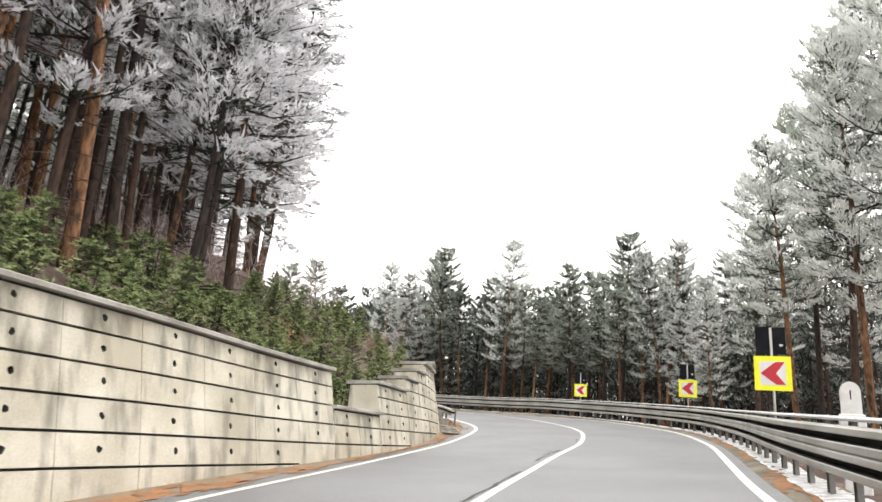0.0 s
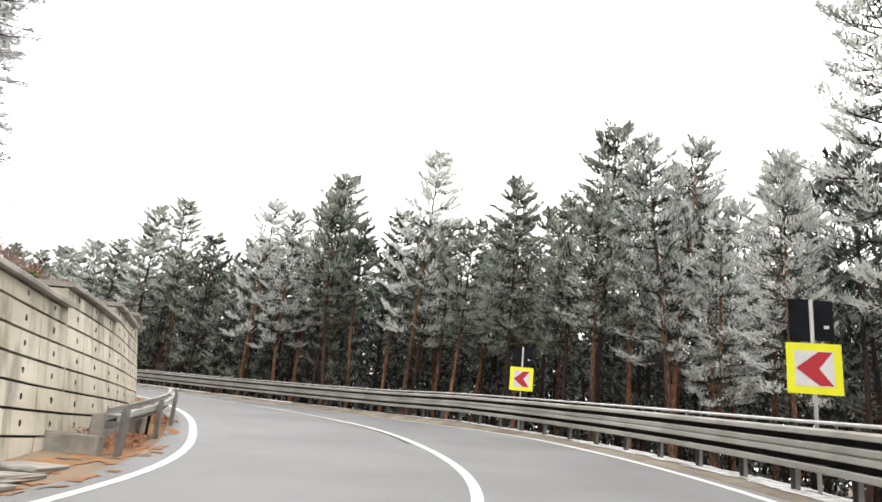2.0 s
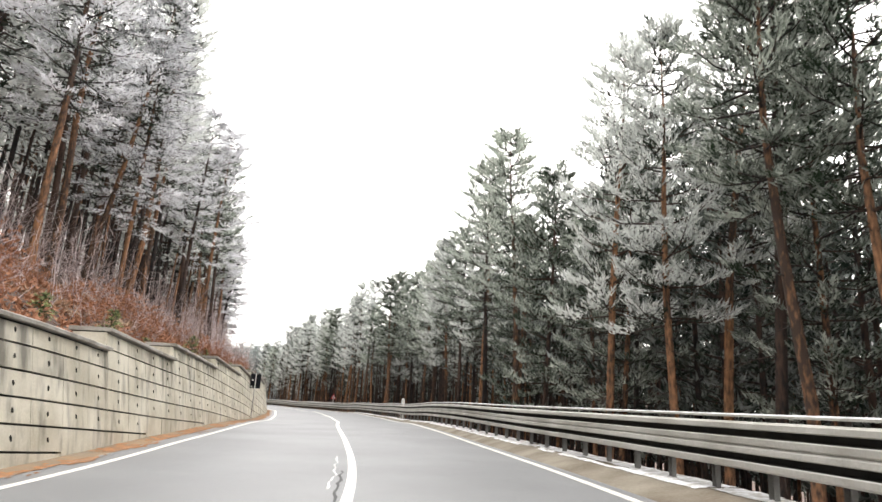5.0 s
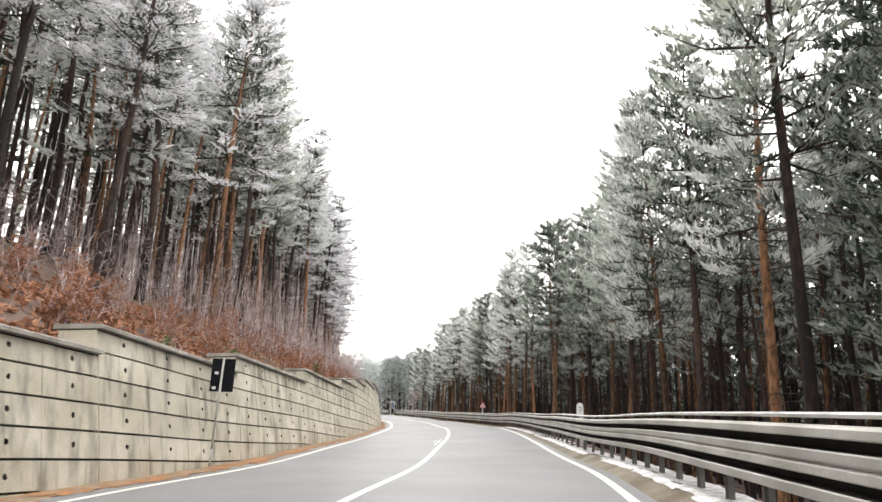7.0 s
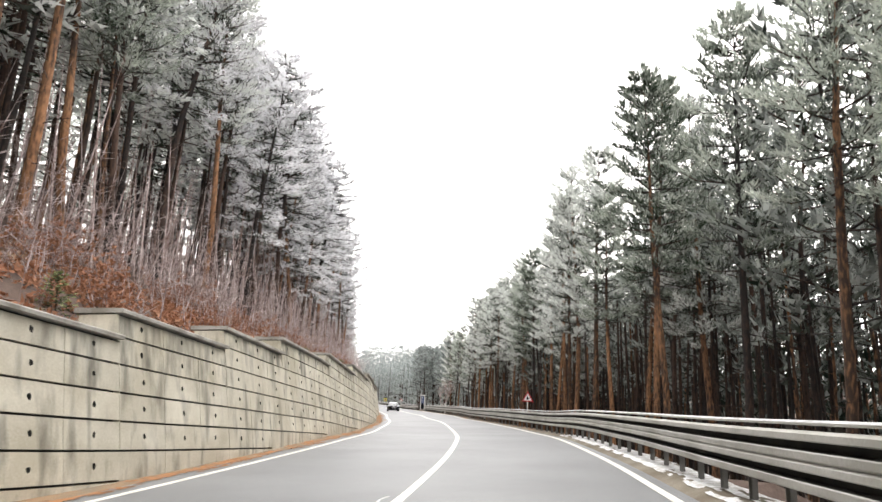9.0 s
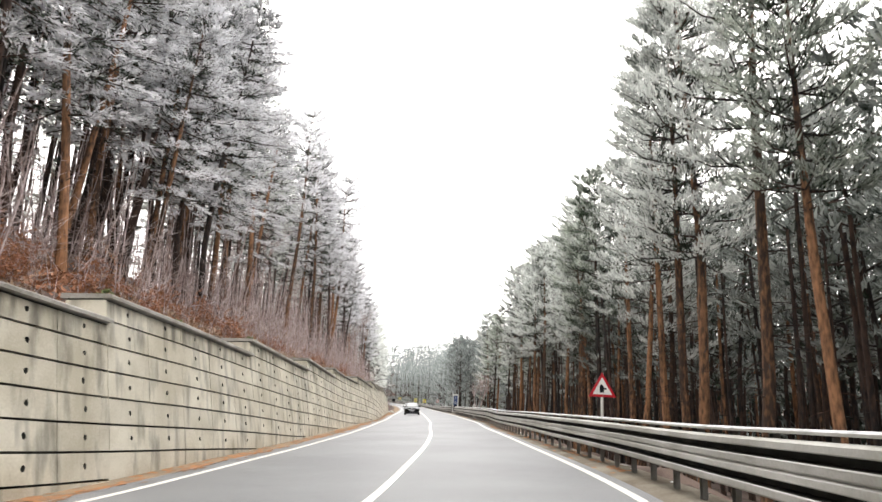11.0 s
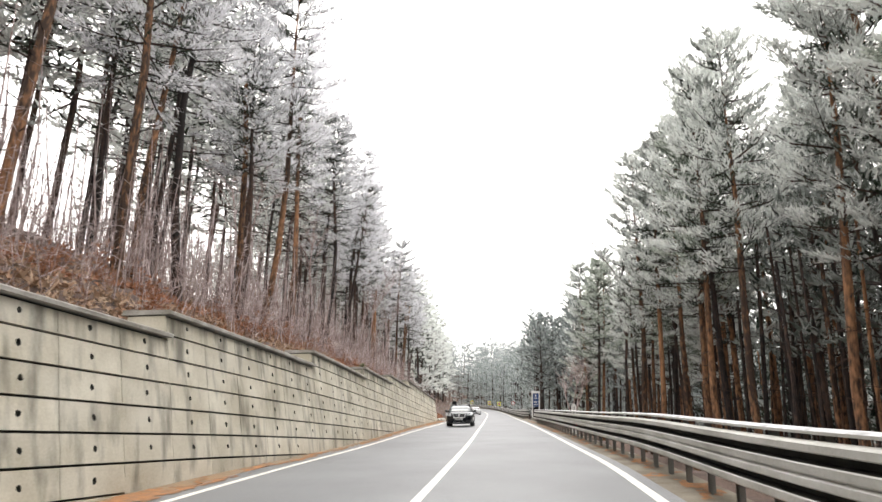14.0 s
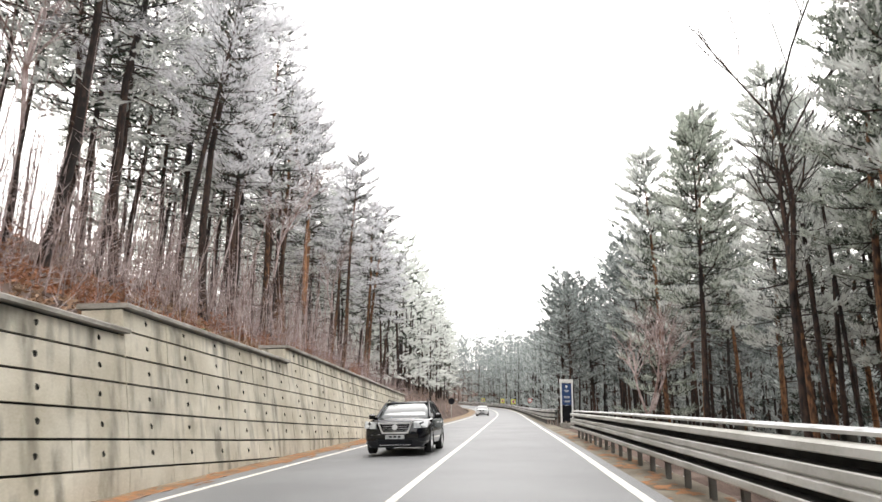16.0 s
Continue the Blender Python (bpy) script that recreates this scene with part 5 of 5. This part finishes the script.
def plate(name, parent, w, h, z, y, mat, x=0.0, thick=0.006, bevel=0.0, label=""):
    bm = bmesh.new()
    box(bm, (w, thick, h), (x, y, z), bevel=bevel)
    return part(name, bm, mat, parent, label)


def prism(name, parent, pts, y, thick, mat, label=""):
    """A flat shape from (x, z) points, thick deep."""
    vs = [(x, y - thick / 2, z) for x, z in pts] + [(x, y + thick / 2, z) for x, z in pts]
    n = len(pts)
    fs = [tuple(range(n)), tuple(range(2 * n - 1, n - 1, -1))] + [((i + 1) % n, i, i + n, (i + 1) % n + n) for i in range(n)]
    return mesh_part(name, vs, fs, mat, parent, label)


def chevron_sign(m, z, size, back=True, back_z=None):
    root = empty("chevron_sign")
    pole(root, z + (1.05 if back else 0.45))
    half = size / 2
    plate("yellow_border", root, size, size, z, 0.0, YELLOW, bevel=0.002)
    k = half * 0.70
    plate("white_field", root, 2 * k, 2 * k, z, -0.006, WHITE)
    a = half * 0.66
    t = a * 0.72
    prism("red_chevron", root, [(a, z + a), (a - t * 1.05, z + a), (-a, z), (a - t * 1.05, z - a), (a, z - a), (a - t * 0.95 - 0.06 * a, z)], -0.011, 0.004, RED)
    if back:
        zz = z + half + 0.36
        plate("back_panel", root, size * 0.40, 0.66, zz, 0.05, BLACK, x=-size * 0.215, thick=0.012)
        plate("back_panel", root, size * 0.36, 0.62, zz, 0.05, BLACK, x=size * 0.225, thick=0.012)
        plate("sticker", root, 0.07, 0.05, zz - 0.1, 0.042, WHITE, x=size * 0.27, thick=0.004)
    root.matrix_basis = m
    return tagged(root, "yellow-bordered curve marker with a red chevron on white", "road sign", "curve markers")


chevron_sign(stand(17.2, 3.72, -8), 1.92, 0.78)
chevron_sign(stand(31.7, 4.98, -18), 1.82, 0.76)
chevron_sign(stand(43.2, 4.8, -26), 1.72, 0.76)


def warning_sign(m, z, size):
    root = empty("warning_sign")
    pole(root, z + 0.1, 0.035, 0.04)
    h = size * 0.866
    tri = lambda k: [(-size / 2 * k, z - h / 3 * k), (size / 2 * k, z - h / 3 * k), (0, z + h * 2 / 3 * k)]
    prism("red_border", root, tri(1.0), 0.0, 0.01, RED)
    prism("white_field", root, tri(0.70), -0.008, 0.006, WHITE)
    q = size * 0.5
    prism("main_road_symbol", root, [(-0.14 * q - 0.02, z - 0.30 * q), (0.0, z - 0.25 * q), (0.10 * q, z - 0.30 * q), (0.10 * q, z + 0.18 * q), (-0.02, z + 0.32 * q), (-0.14 * q - 0.02, z + 0.18 * q)], -0.014, 0.004, BLACK)
    prism("side_road_symbol", root, [(0.10 * q, z - 0.06 * q), (0.30 * q, z - 0.06 * q), (0.30 * q, z + 0.06 * q), (0.10 * q, z + 0.06 * q)], -0.014, 0.004, BLACK)
    root.matrix_basis = m
    return tagged(root, "red-bordered triangular warning sign with a side road symbol", "road sign")


warning_sign(stand(142.9, 3.22, 3), 1.73, 0.70)


def sign_back(m, z, lean=0.0):
    """A curve marker seen from behind, on a bent post."""
    root = empty("road_sign_back")
    bm = bmesh.new()
    cyl(bm, 0.032, 0.032, (0.0, -0.20, -0.2), (0.01, -0.19, 0.45), 8)
    cyl(bm, 0.030, 0.030, (0.01, -0.19, 0.43), (0.0, -0.015, z + 0.42), 8)
    part("post", bm, STEEL, root, "bent grey steel post", True)
    plate("back_panel", root, 0.30, 0.84, z, 0.03, BLACK, x=-0.16, thick=0.012)
    plate("back_panel", root, 0.30, 0.84, z, 0.03, BLACK, x=0.15, thick=0.012)
    plate("sticker", root, 0.1, 0.07, z + 0.05, 0.022, WHITE, x=-0.17, thick=0.004)
    plate("sticker", root, 0.1, 0.07, z - 0.33, 0.022, WHITE, x=-0.2, thick=0.004)
    root.matrix_basis = m
    return tagged(root, "dark back of a road sign on a bent post", "road sign")


sign_back(stand(93.98, -6.74, 0), 2.28)


def text_mesh(name, body, size, mat, parent, place, rx=90):
    cu = bpy.data.curves.new(name, "FONT")
    cu.body, cu.size, cu.align_x, cu.align_y, cu.extrude = body, size, "CENTER", "CENTER", 0.004
    tmp = bpy.data.objects.new(name, cu)
    me = bpy.data.meshes.new_from_object(tmp)
    bpy.data.objects.remove(tmp)
    me.materials.clear()
    me.materials.append(mat)
    ob = new(name, me)
    ob.parent = parent
    ob.matrix_basis = pose(*place, rx, 0, 0)
    return ob


def kilometre_stone(m, number, z0, k=1.0):
    root = empty("kilometre_stone")
    bm = bmesh.new()
    box(bm, (0.40, 0.30, 0.95 + z0), (0, 0, (0.95 + z0) / 2 - 0.9), bevel=0.02)
    part("base", bm, KM_WHITE, root)
    pts = [(-0.155, 0.0), (0.155, 0.0), (0.155, 0.38)] + [(0.155 * math.cos(a), 0.38 + 0.17 * math.sin(a)) for a in np.linspace(0.15, math.pi - 0.15, 9)] + [(-0.155, 0.38)]
    prism("stone", root, [(x, z + z0 + 0.04) for x, z in pts], 0.0, 0.2, KM_WHITE)
    text_mesh("number", number, 0.22, BLACK, root, (0.0, -0.102, z0 + 0.36))
    root.matrix_basis = m @ Matrix.Diagonal((k, k, 1, 1))
    return tagged(root, "white painted round-headed kilometre stone behind the guard rail", "kilometre stone", "kilometre stones")


kilometre_stone(stand(13.2, 4.0, -14), "1", 1.0)
kilometre_stone(stand(101.15, 3.24, 0), "2", 0.95, 0.72)
kilometre_stone(stand(195.2, 2.95, 0), "3", 0.74, 0.72)


def info_pillar(m):
    root = empty("information_pillar")
    bm = bmesh.new()
    box(bm, (0.95, 0.5, 0.35), (0, 0, -0.02), bevel=0.02)
    part("plinth", bm, STONE, root)
    for x in (-0.36, 0.36):
        bm = bmesh.new()
        box(bm, (0.10, 0.14, 2.7), (x, 0, 1.45), bevel=0.01)
        part("upright", bm, WHITE, root)
    plate("top_beam", root, 0.86, 0.22, 2.78, 0, WHITE, thick=0.18, bevel=0.01)
    plate("blue_panel", root, 0.62, 1.35, 1.95, -0.02, BLUE, thick=0.05)
    plate("dark_panel", root, 0.62, 0.95, 0.75, -0.01, BLACK, thick=0.04)
    prism("crest", root, [(-0.07, 2.50), (0.07, 2.50), (0.07, 2.40), (0.0, 2.32), (-0.07, 2.40)], -0.05, 0.006, WHITE)
    for z, w in ((2.18, 0.3), (2.10, 0.24), (1.80, 0.4), (1.72, 0.36), (1.52, 0.42), (1.46, 0.3)):
        plate("lettering_bar", root, w, 0.035, z, -0.048, WHITE, thick=0.006)
    bm = bmesh.new()
    cyl(bm, 0.015, 0.015, (0, 0, 2.85), (0, 0, 3.12), 6)
    box(bm, (0.42, 0.26, 0.03), (0.02, 0, 3.2), m=Matrix.Rotation(0.0, 4, "X"))
    ob = part("solar_panel", bm, STEEL, root, "small tilted solar panel")
    ob.matrix_basis = pose(0, 0, 0, 0, 0, 0)
    root.matrix_basis = m
    return tagged(root, "white-framed blue information pillar by the side road", "information pillar")


info_pillar(stand(236.0, 3.8, 4))


def small_round_sign(m):
    root = empty("round_sign")
    pole(root, 2.0)
    for r, y, mat, nm in ((0.33, 0.0, RED, "red_border"), (0.24, -0.008, WHITE, "white_field")):
        prism(nm, root, [(r * math.cos(a), 2.0 + r * math.sin(a)) for a in np.linspace(0, 2 * math.pi, 20)[:-1]], y, 0.008, mat)
    root.matrix_basis = m
    return tagged(root, "small round red-bordered road sign on a post", "road sign")


def dark_sign_back(m):
    root = empty("road_sign_back")
    pole(root, 2.3)
    prism("disc", root, [(0.38 * math.cos(a), 2.1 + 0.38 * math.sin(a)) for a in np.linspace(0, 2 * math.pi, 20)[:-1]], 0.0, 0.01, BLACK)
    root.matrix_basis = m
    return tagged(root, "dark back of a round road sign on a post", "road sign")


for s in (350, 372, 398):
    chevron_sign(stand(s, rail_offset(s) + 0.5, 10), 1.75, 1.0, False)
small_round_sign(stand(290, 3.2, 4))
dark_sign_back(stand(275, -6.7, 0))


def rail_reflector(s):
    root = empty("rail_reflector", stand(s, rail_offset(s) - 0.085, 0, 0.53))
    bm = bmesh.new()
    cyl(bm, 0.035, 0.035, (-0.005, 0, 0), (0.008, 0, 0), 10)
    ob = part("lens", bm, RED, root)
    bm = bmesh.new()
    box(bm, (0.006, 0.1, 0.09), (0.012, 0, 0))
    part("bracket", bm, STEEL, root)
    tagged(root, "small round red reflector bolted to the guard rail", "reflector")


rail_reflector(188.6)


# ---------- the drain beside the bend ----------
def slab(name, size, m, mat, label, category, seed):
    rng = random.Random(seed)
    bm = bmesh.new()
    box(bm, size, (0, 0, size[2] / 2), bevel=0.02)
    for v in bm.verts:
        v.co += Vector((rng.gauss(0, 0.012), rng.gauss(0, 0.012), rng.gauss(0, 0.006)))
    ob = part(name, bm, mat)
    ob.matrix_basis = m
    return tagged(ob, label, category)


for i, s in enumerate((27.2, 28.1, 29.0, 29.9, 30.8)):
    slab("gutter_slab", (0.62, 0.86, 0.08), stand(s, smooth(FOOT, s) + 0.42, random.uniform(-4, 4), 0.01), STONE, "flat pale stone slab of the roadside gutter", "stone slab", i)
slab("drain_wall", (0.22, 3.2, 0.5), stand(35.6, -5.85, 0, -0.1), STONE, "low concrete edge of a leaf-filled drain", "drain", 31)
slab("drain_wall", (0.9, 0.25, 0.4), stand(32.9, -5.9, 0, -0.1), STONE, "low concrete edge of a leaf-filled drain", "drain", 32)


def marker_board(m):
    root = empty("marker_board")
    bm = bmesh.new()
    box(bm, (0.05, 0.5, 0.36), (0, 0, 0.18), bevel=0.004)
    part("board", bm, BLACK, root)
    for i, y in enumerate((-0.14, 0.1)):
        vs = [(0.028, y - 0.07, 0.01), (0.028, y + 0.05, 0.01), (0.028, y + 0.17, 0.35), (0.028, y + 0.05, 0.35)]
        mesh_part("yellow_stripe", vs + [(0.031, b, c) for a, b, c in vs], [(0, 3, 2, 1), (4, 5, 6, 7), (0, 1, 5, 4), (2, 3, 7, 6)], YELLOW, root)
    root.matrix_basis = m
    return tagged(root, "black board with slanting yellow stripes at the drain", "marker board")


marker_board(stand(36.3, -5.55, 10, 0.02))


def heap(name, s, l, r, mat, label, seed):
    rng = random.Random(seed)
    vs, fs = [], []
    for _ in range(700):
        a, q = rng.uniform(0, 6.28), r * math.sqrt(rng.random())
        tuft(vs, fs, at(s + q * math.cos(a) * 1.8, l + q * math.sin(a), 0.06 + 0.28 * max(0, 1 - q / r) * rng.random()), 0.09, rng, 1, 0.34, 0.5, 0.1)
    tagged(mesh_part(name, vs, fs, mat), label, "fallen leaves", kind="stuff")


heap("fallen_leaves", 34.5, -6.1, 0.9, BROWN_LEAF, "heap of fallen brown leaves in the drain", 4)
heap("fallen_leaves", 39.5, -6.2, 0.8, BROWN_LEAF, "heap of fallen brown leaves by the wall", 5)
for i, (s, l, r) in enumerate(((238.5, -6.1, 0.3), (240.2, -6.3, 0.22), (239.4, -6.6, 0.2))):
    bm = bmesh.new()
    bmesh.ops.create_icosphere(bm, subdivisions=2, radius=r)
    rng = random.Random(90 + i)
    for v in bm.verts:
        v.co *= rng.uniform(0.8, 1.15)
        v.co.z *= 0.7
    ob = part("boulder", bm, KM_WHITE, smooth_faces=True)
    ob.matrix_basis = stand(s, l, 0, 0.12)
    tagged(ob, "pale rounded boulder at the end of the wall", "boulder")


# ---------- cars ----------
def loft(sections, closed_ends=True):
    """A skin over rings of points of equal number."""
    vs = [p for ring in sections for p in ring]
    n, fs = len(sections[0]), []
    for i in range(len(sections) - 1):
        for j in range(n):
            fs.append((i * n + j, i * n + (j + 1) % n, (i + 1) * n + (j + 1) % n, (i + 1) * n + j))
    if closed_ends:
        fs += [tuple(range(n - 1, -1, -1)), tuple(range((len(sections) - 1) * n, len(sections) * n))]
    return vs, fs


def estate_car(m, paint, label):
    """An estate car, nose towards -y, standing on z = 0; 4.75 m long, 1.82 m wide."""
    root = empty("estate_car")
    # lower body: rings along y of (half width, low, sill, shoulder, deck)
    rings = []
    for y, w, lo, belt, top in ((-2.38, 0.62, 0.22, 0.62, 0.76), (-2.34, 0.76, 0.18, 0.68, 0.82), (-2.22, 0.84, 0.20, 0.74, 0.87), (-1.95, 0.895, 0.19, 0.80, 0.905), (-1.45, 0.905, 0.19, 0.85, 0.945),
                                (-0.95, 0.91, 0.19, 0.90, 0.99), (-0.4, 0.91, 0.19, 0.92, 0.98), (0.6, 0.91, 0.19, 0.94, 0.99), (1.5, 0.905, 0.20, 0.96, 1.0), (2.05, 0.88, 0.24, 0.97, 1.01), (2.30, 0.80, 0.30, 0.95, 1.0), (2.37, 0.72, 0.36, 0.9, 0.96)):
        half = [(w * 0.86, lo), (w * 0.97, lo + 0.12), (w, (lo + belt) / 2), (w * 0.985, belt), (w * 0.90, top - 0.02), (w * 0.55, top + 0.015)]
        rings.append([(x, y, z) for x, z in half] + [(-x, y, z) for x, z in reversed(half)])
    vs, fs = loft(rings)
    mesh_part("body", vs, fs, paint, root, "glossy car body", True)
    # cabin: pillars and roof over dark glass
    rings = []
    for y, w, z0, wt, zt in ((-1.05, 0.78, 0.97, 0.76, 1.0), (-0.55, 0.80, 0.97, 0.68, 1.27), (-0.10, 0.81, 0.97, 0.62, 1.44), (0.4, 0.81, 0.97, 0.61, 1.475), (1.2, 0.81, 0.97, 0.60, 1.46), (1.85, 0.80, 0.97, 0.58, 1.42), (2.12, 0.77, 0.97, 0.58, 1.25), (2.28, 0.75, 0.97, 0.66, 1.02)):
        half = [(w, z0), (w - (w - wt) * 0.55, z0 + (zt - z0) * 0.6), (wt, zt - 0.03), (wt * 0.8, zt)]
        rings.append([(x, y, z) for x, z in half] + [(-x, y, z) for x, z in reversed(half)])
    vs, fs = loft(rings)
    mesh_part("cabin_glass", vs, fs, CAR_GLASS, root, "dark reflecting windows", True)
    rings = []
    for y, wt, zt in ((-0.14, 0.645, 1.44), (0.1, 0.64, 1.475), (0.6, 0.635, 1.497), (1.2, 0.63, 1.487), (1.75, 0.61, 1.455), (1.98, 0.59, 1.41)):
        rings.append([(wt, y, zt - 0.055), (wt, y, zt - 0.02), (wt * 0.8, y, zt + 0.005), (-wt * 0.8, y, zt + 0.005), (-wt, y, zt - 0.02), (-wt, y, zt - 0.055)])
    vs, fs = loft(rings)
    mesh_part("roof", vs, fs, paint, root, "", True)
    for x in (-1, 1):
        for a, b, nm in (((x * 0.785, -1.04, 0.97), (x * 0.645, -0.12, 1.435), "windscreen_pillar"), ((x * 0.80, 0.28, 0.97), (x * 0.635, 0.34, 1.45), "door_pillar"), ((x * 0.80, 1.25, 0.97), (x * 0.63, 1.28, 1.44), "door_pillar"), ((x * 0.785, 2.2, 0.97), (x * 0.60, 1.93, 1.40), "rear_pillar")):
            bm = bmesh.new()
            cyl(bm, 0.045, 0.038, a, b, 6)
            part(nm, bm, paint if "door" not in nm else DARK_PLASTIC, root)
        bm = bmesh.new()
        cyl(bm, 0.018, 0.018, (x * 0.60, 0.0, 1.53), (x * 0.57, 1.8, 1.50), 6)
        cyl(bm, 0.018, 0.015, (x * 0.60, 0.0, 1.53), (x * 0.61, -0.12, 1.46), 6)
        cyl(bm, 0.018, 0.015, (x * 0.57, 1.8, 1.50), (x * 0.57, 1.92, 1.43), 6)
        part("roof_rail", bm, DARK_PLASTIC, root)
        bm = bmesh.new()
        box(bm, (0.20, 0.13, 0.15), (x * 0.99, -0.62, 1.03), bevel=0.04)
        cyl(bm, 0.03, 0.03, (x * 0.85, -0.62, 0.98), (x * 0.95, -0.62, 1.0), 6)
        part("mirror", bm, paint, root)
        # headlamp wrapped round the corner
        q = [(x * 0.50, -2.37, 0.66), (x * 0.83, -2.20, 0.68), (x * 0.905, -1.86, 0.80), (x * 0.85, -1.96, 0.88), (x * 0.50, -2.335, 0.84)]
        r = [(a * 0.97, b + 0.1, c) for a, b, c in q]
        fs2 = [(0, 1, 2, 3, 4), (9, 8, 7, 6, 5)] + [((i + 1) % 5, i, i + 5, (i + 1) % 5 + 5) for i in range(5)]
        mesh_part("headlight", [(a * 1.045, b - 0.075, c + 0.01) for a, b, c in q] + r, fs2, LAMP_GLASS, root, "clear wrap-around headlamp")
        bm = bmesh.new()
        cyl(bm, 0.055, 0.055, (x * 0.62, -2.335, 0.33), (x * 0.62, -2.28, 0.33), 10)
        part("fog_light", bm, LAMP_GLASS, root)
        for y in (-1.42, 1.29):
            bm = bmesh.new()
            ring = [(0.10, 0.318), (0.09, 0.328), (-0.09, 0.328), (-0.10, 0.318), (-0.10, 0.22), (0.10, 0.22)]
            secs = [[(x * 0.80 + c * x, y + math.cos(t) * rr, 0.328 + math.sin(t) * rr) for c, rr in ring] for t in np.linspace(0, 2 * math.pi, 25)]
            vs, fs = loft(secs, False)
            wheel = mesh_part("wheel", vs, fs, RUBBER, root, "black tyre on a light alloy rim", True)
            bm.free()
            bm = bmesh.new()
            cyl(bm, 0.215, 0.215, (x * 0.74, y, 0.328), (x * 0.865, y, 0.328), 20)
            part("rim_barrel", bm, DARK_PLASTIC, wheel)
            for k in range(8):
                t = 2 * math.pi * k / 8
                bm = bmesh.new()
                cyl(bm, 0.03, 0.02, (x * 0.885, y, 0.328), (x * 0.875, y + 0.21 * math.cos(t), 0.328 + 0.21 * math.sin(t)), 5)
                part("spoke", bm, CHROME, wheel)
            # dark wheel arch
            arch = [[(x * c, y + math.cos(t) * rr, 0.328 + math.sin(t) * rr) for c, rr in ((0.60, 0.39), (0.912, 0.39), (0.912, 0.345), (0.60, 0.345))] for t in np.linspace(-0.15, math.pi + 0.15, 16)]
            vs, fs = loft(arch)
            mesh_part("wheel_arch", vs, fs, DARK_PLASTIC, root)
    plate("grille", root, 0.74, 0.21, 0.70, -2.385, BLACK, thick=0.03)
    for z in (0.61, 0.67, 0.73, 0.79):
        plate("grille_bar", root, 0.70, 0.008, z, -2.405, CHROME, thick=0.012)
    for pts in ([(-0.48, 0.84), (0.48, 0.84), (0.46, 0.80), (-0.46, 0.80)], [(-0.48, 0.84), (-0.43, 0.80), (-0.32, 0.57), (-0.36, 0.54)], [(0.48, 0.84), (0.36, 0.54), (0.32, 0.57), (0.43, 0.80)], [(-0.36, 0.58), (0.36, 0.58), (0.34, 0.54), (-0.34, 0.54)]):
        prism("grille_frame", root, pts, -2.395, 0.035, CHROME)
    prism("badge", root, [(0.075 * math.cos(a), 0.71 + 0.075 * math.sin(a)) for a in np.linspace(0, 2 * math.pi, 17)[:-1]], -2.412, 0.012, CHROME)
    plate("bumper", root, 1.30, 0.12, 0.47, -2.37, paint, thick=0.04, bevel=0.01)
    plate("number_plate", root, 0.52, 0.11, 0.455, -2.40, LAMP_GLASS, thick=0.01)
    for x in (-0.12, 0.0, 0.12):
        plate("plate_bar", root, 0.08, 0.05, 0.455, -2.408, BLACK, x=x, thick=0.004)
    plate("lower_intake", root, 0.95, 0.12, 0.31, -2.38, BLACK, thick=0.05, bevel=0.01)
    plate("intake_trim", root, 0.85, 0.012, 0.245, -2.375, CHROME, thick=0.02)
    plate("underside", root, 1.5, 0.1, 0.22, 0.0, DARK_PLASTIC, thick=4.0)
    for x in (-1, 1):
        for y in (0.08, 1.0):
            plate("door_handle", root, 0.03, 0.035, 0.86, y, CHROME, x=x * 0.905, thick=0.18, bevel=0.008)
    root.matrix_basis = m
    return tagged(root, label, "car")


car_at = at(211.5, -3.1)
estate_car(pose(car_at.x, car_at.y, car_at.z, 0, -2, heading(211.5) - 1), CAR_PAINT, "black estate car with a chrome-edged grille on the road")
far_car = at(295, -3.6)
estate_car(pose(far_car.x, far_car.y, far_car.z, 0, -2, heading(295)), WHITE_PAINT, "white car coming along the far straight")
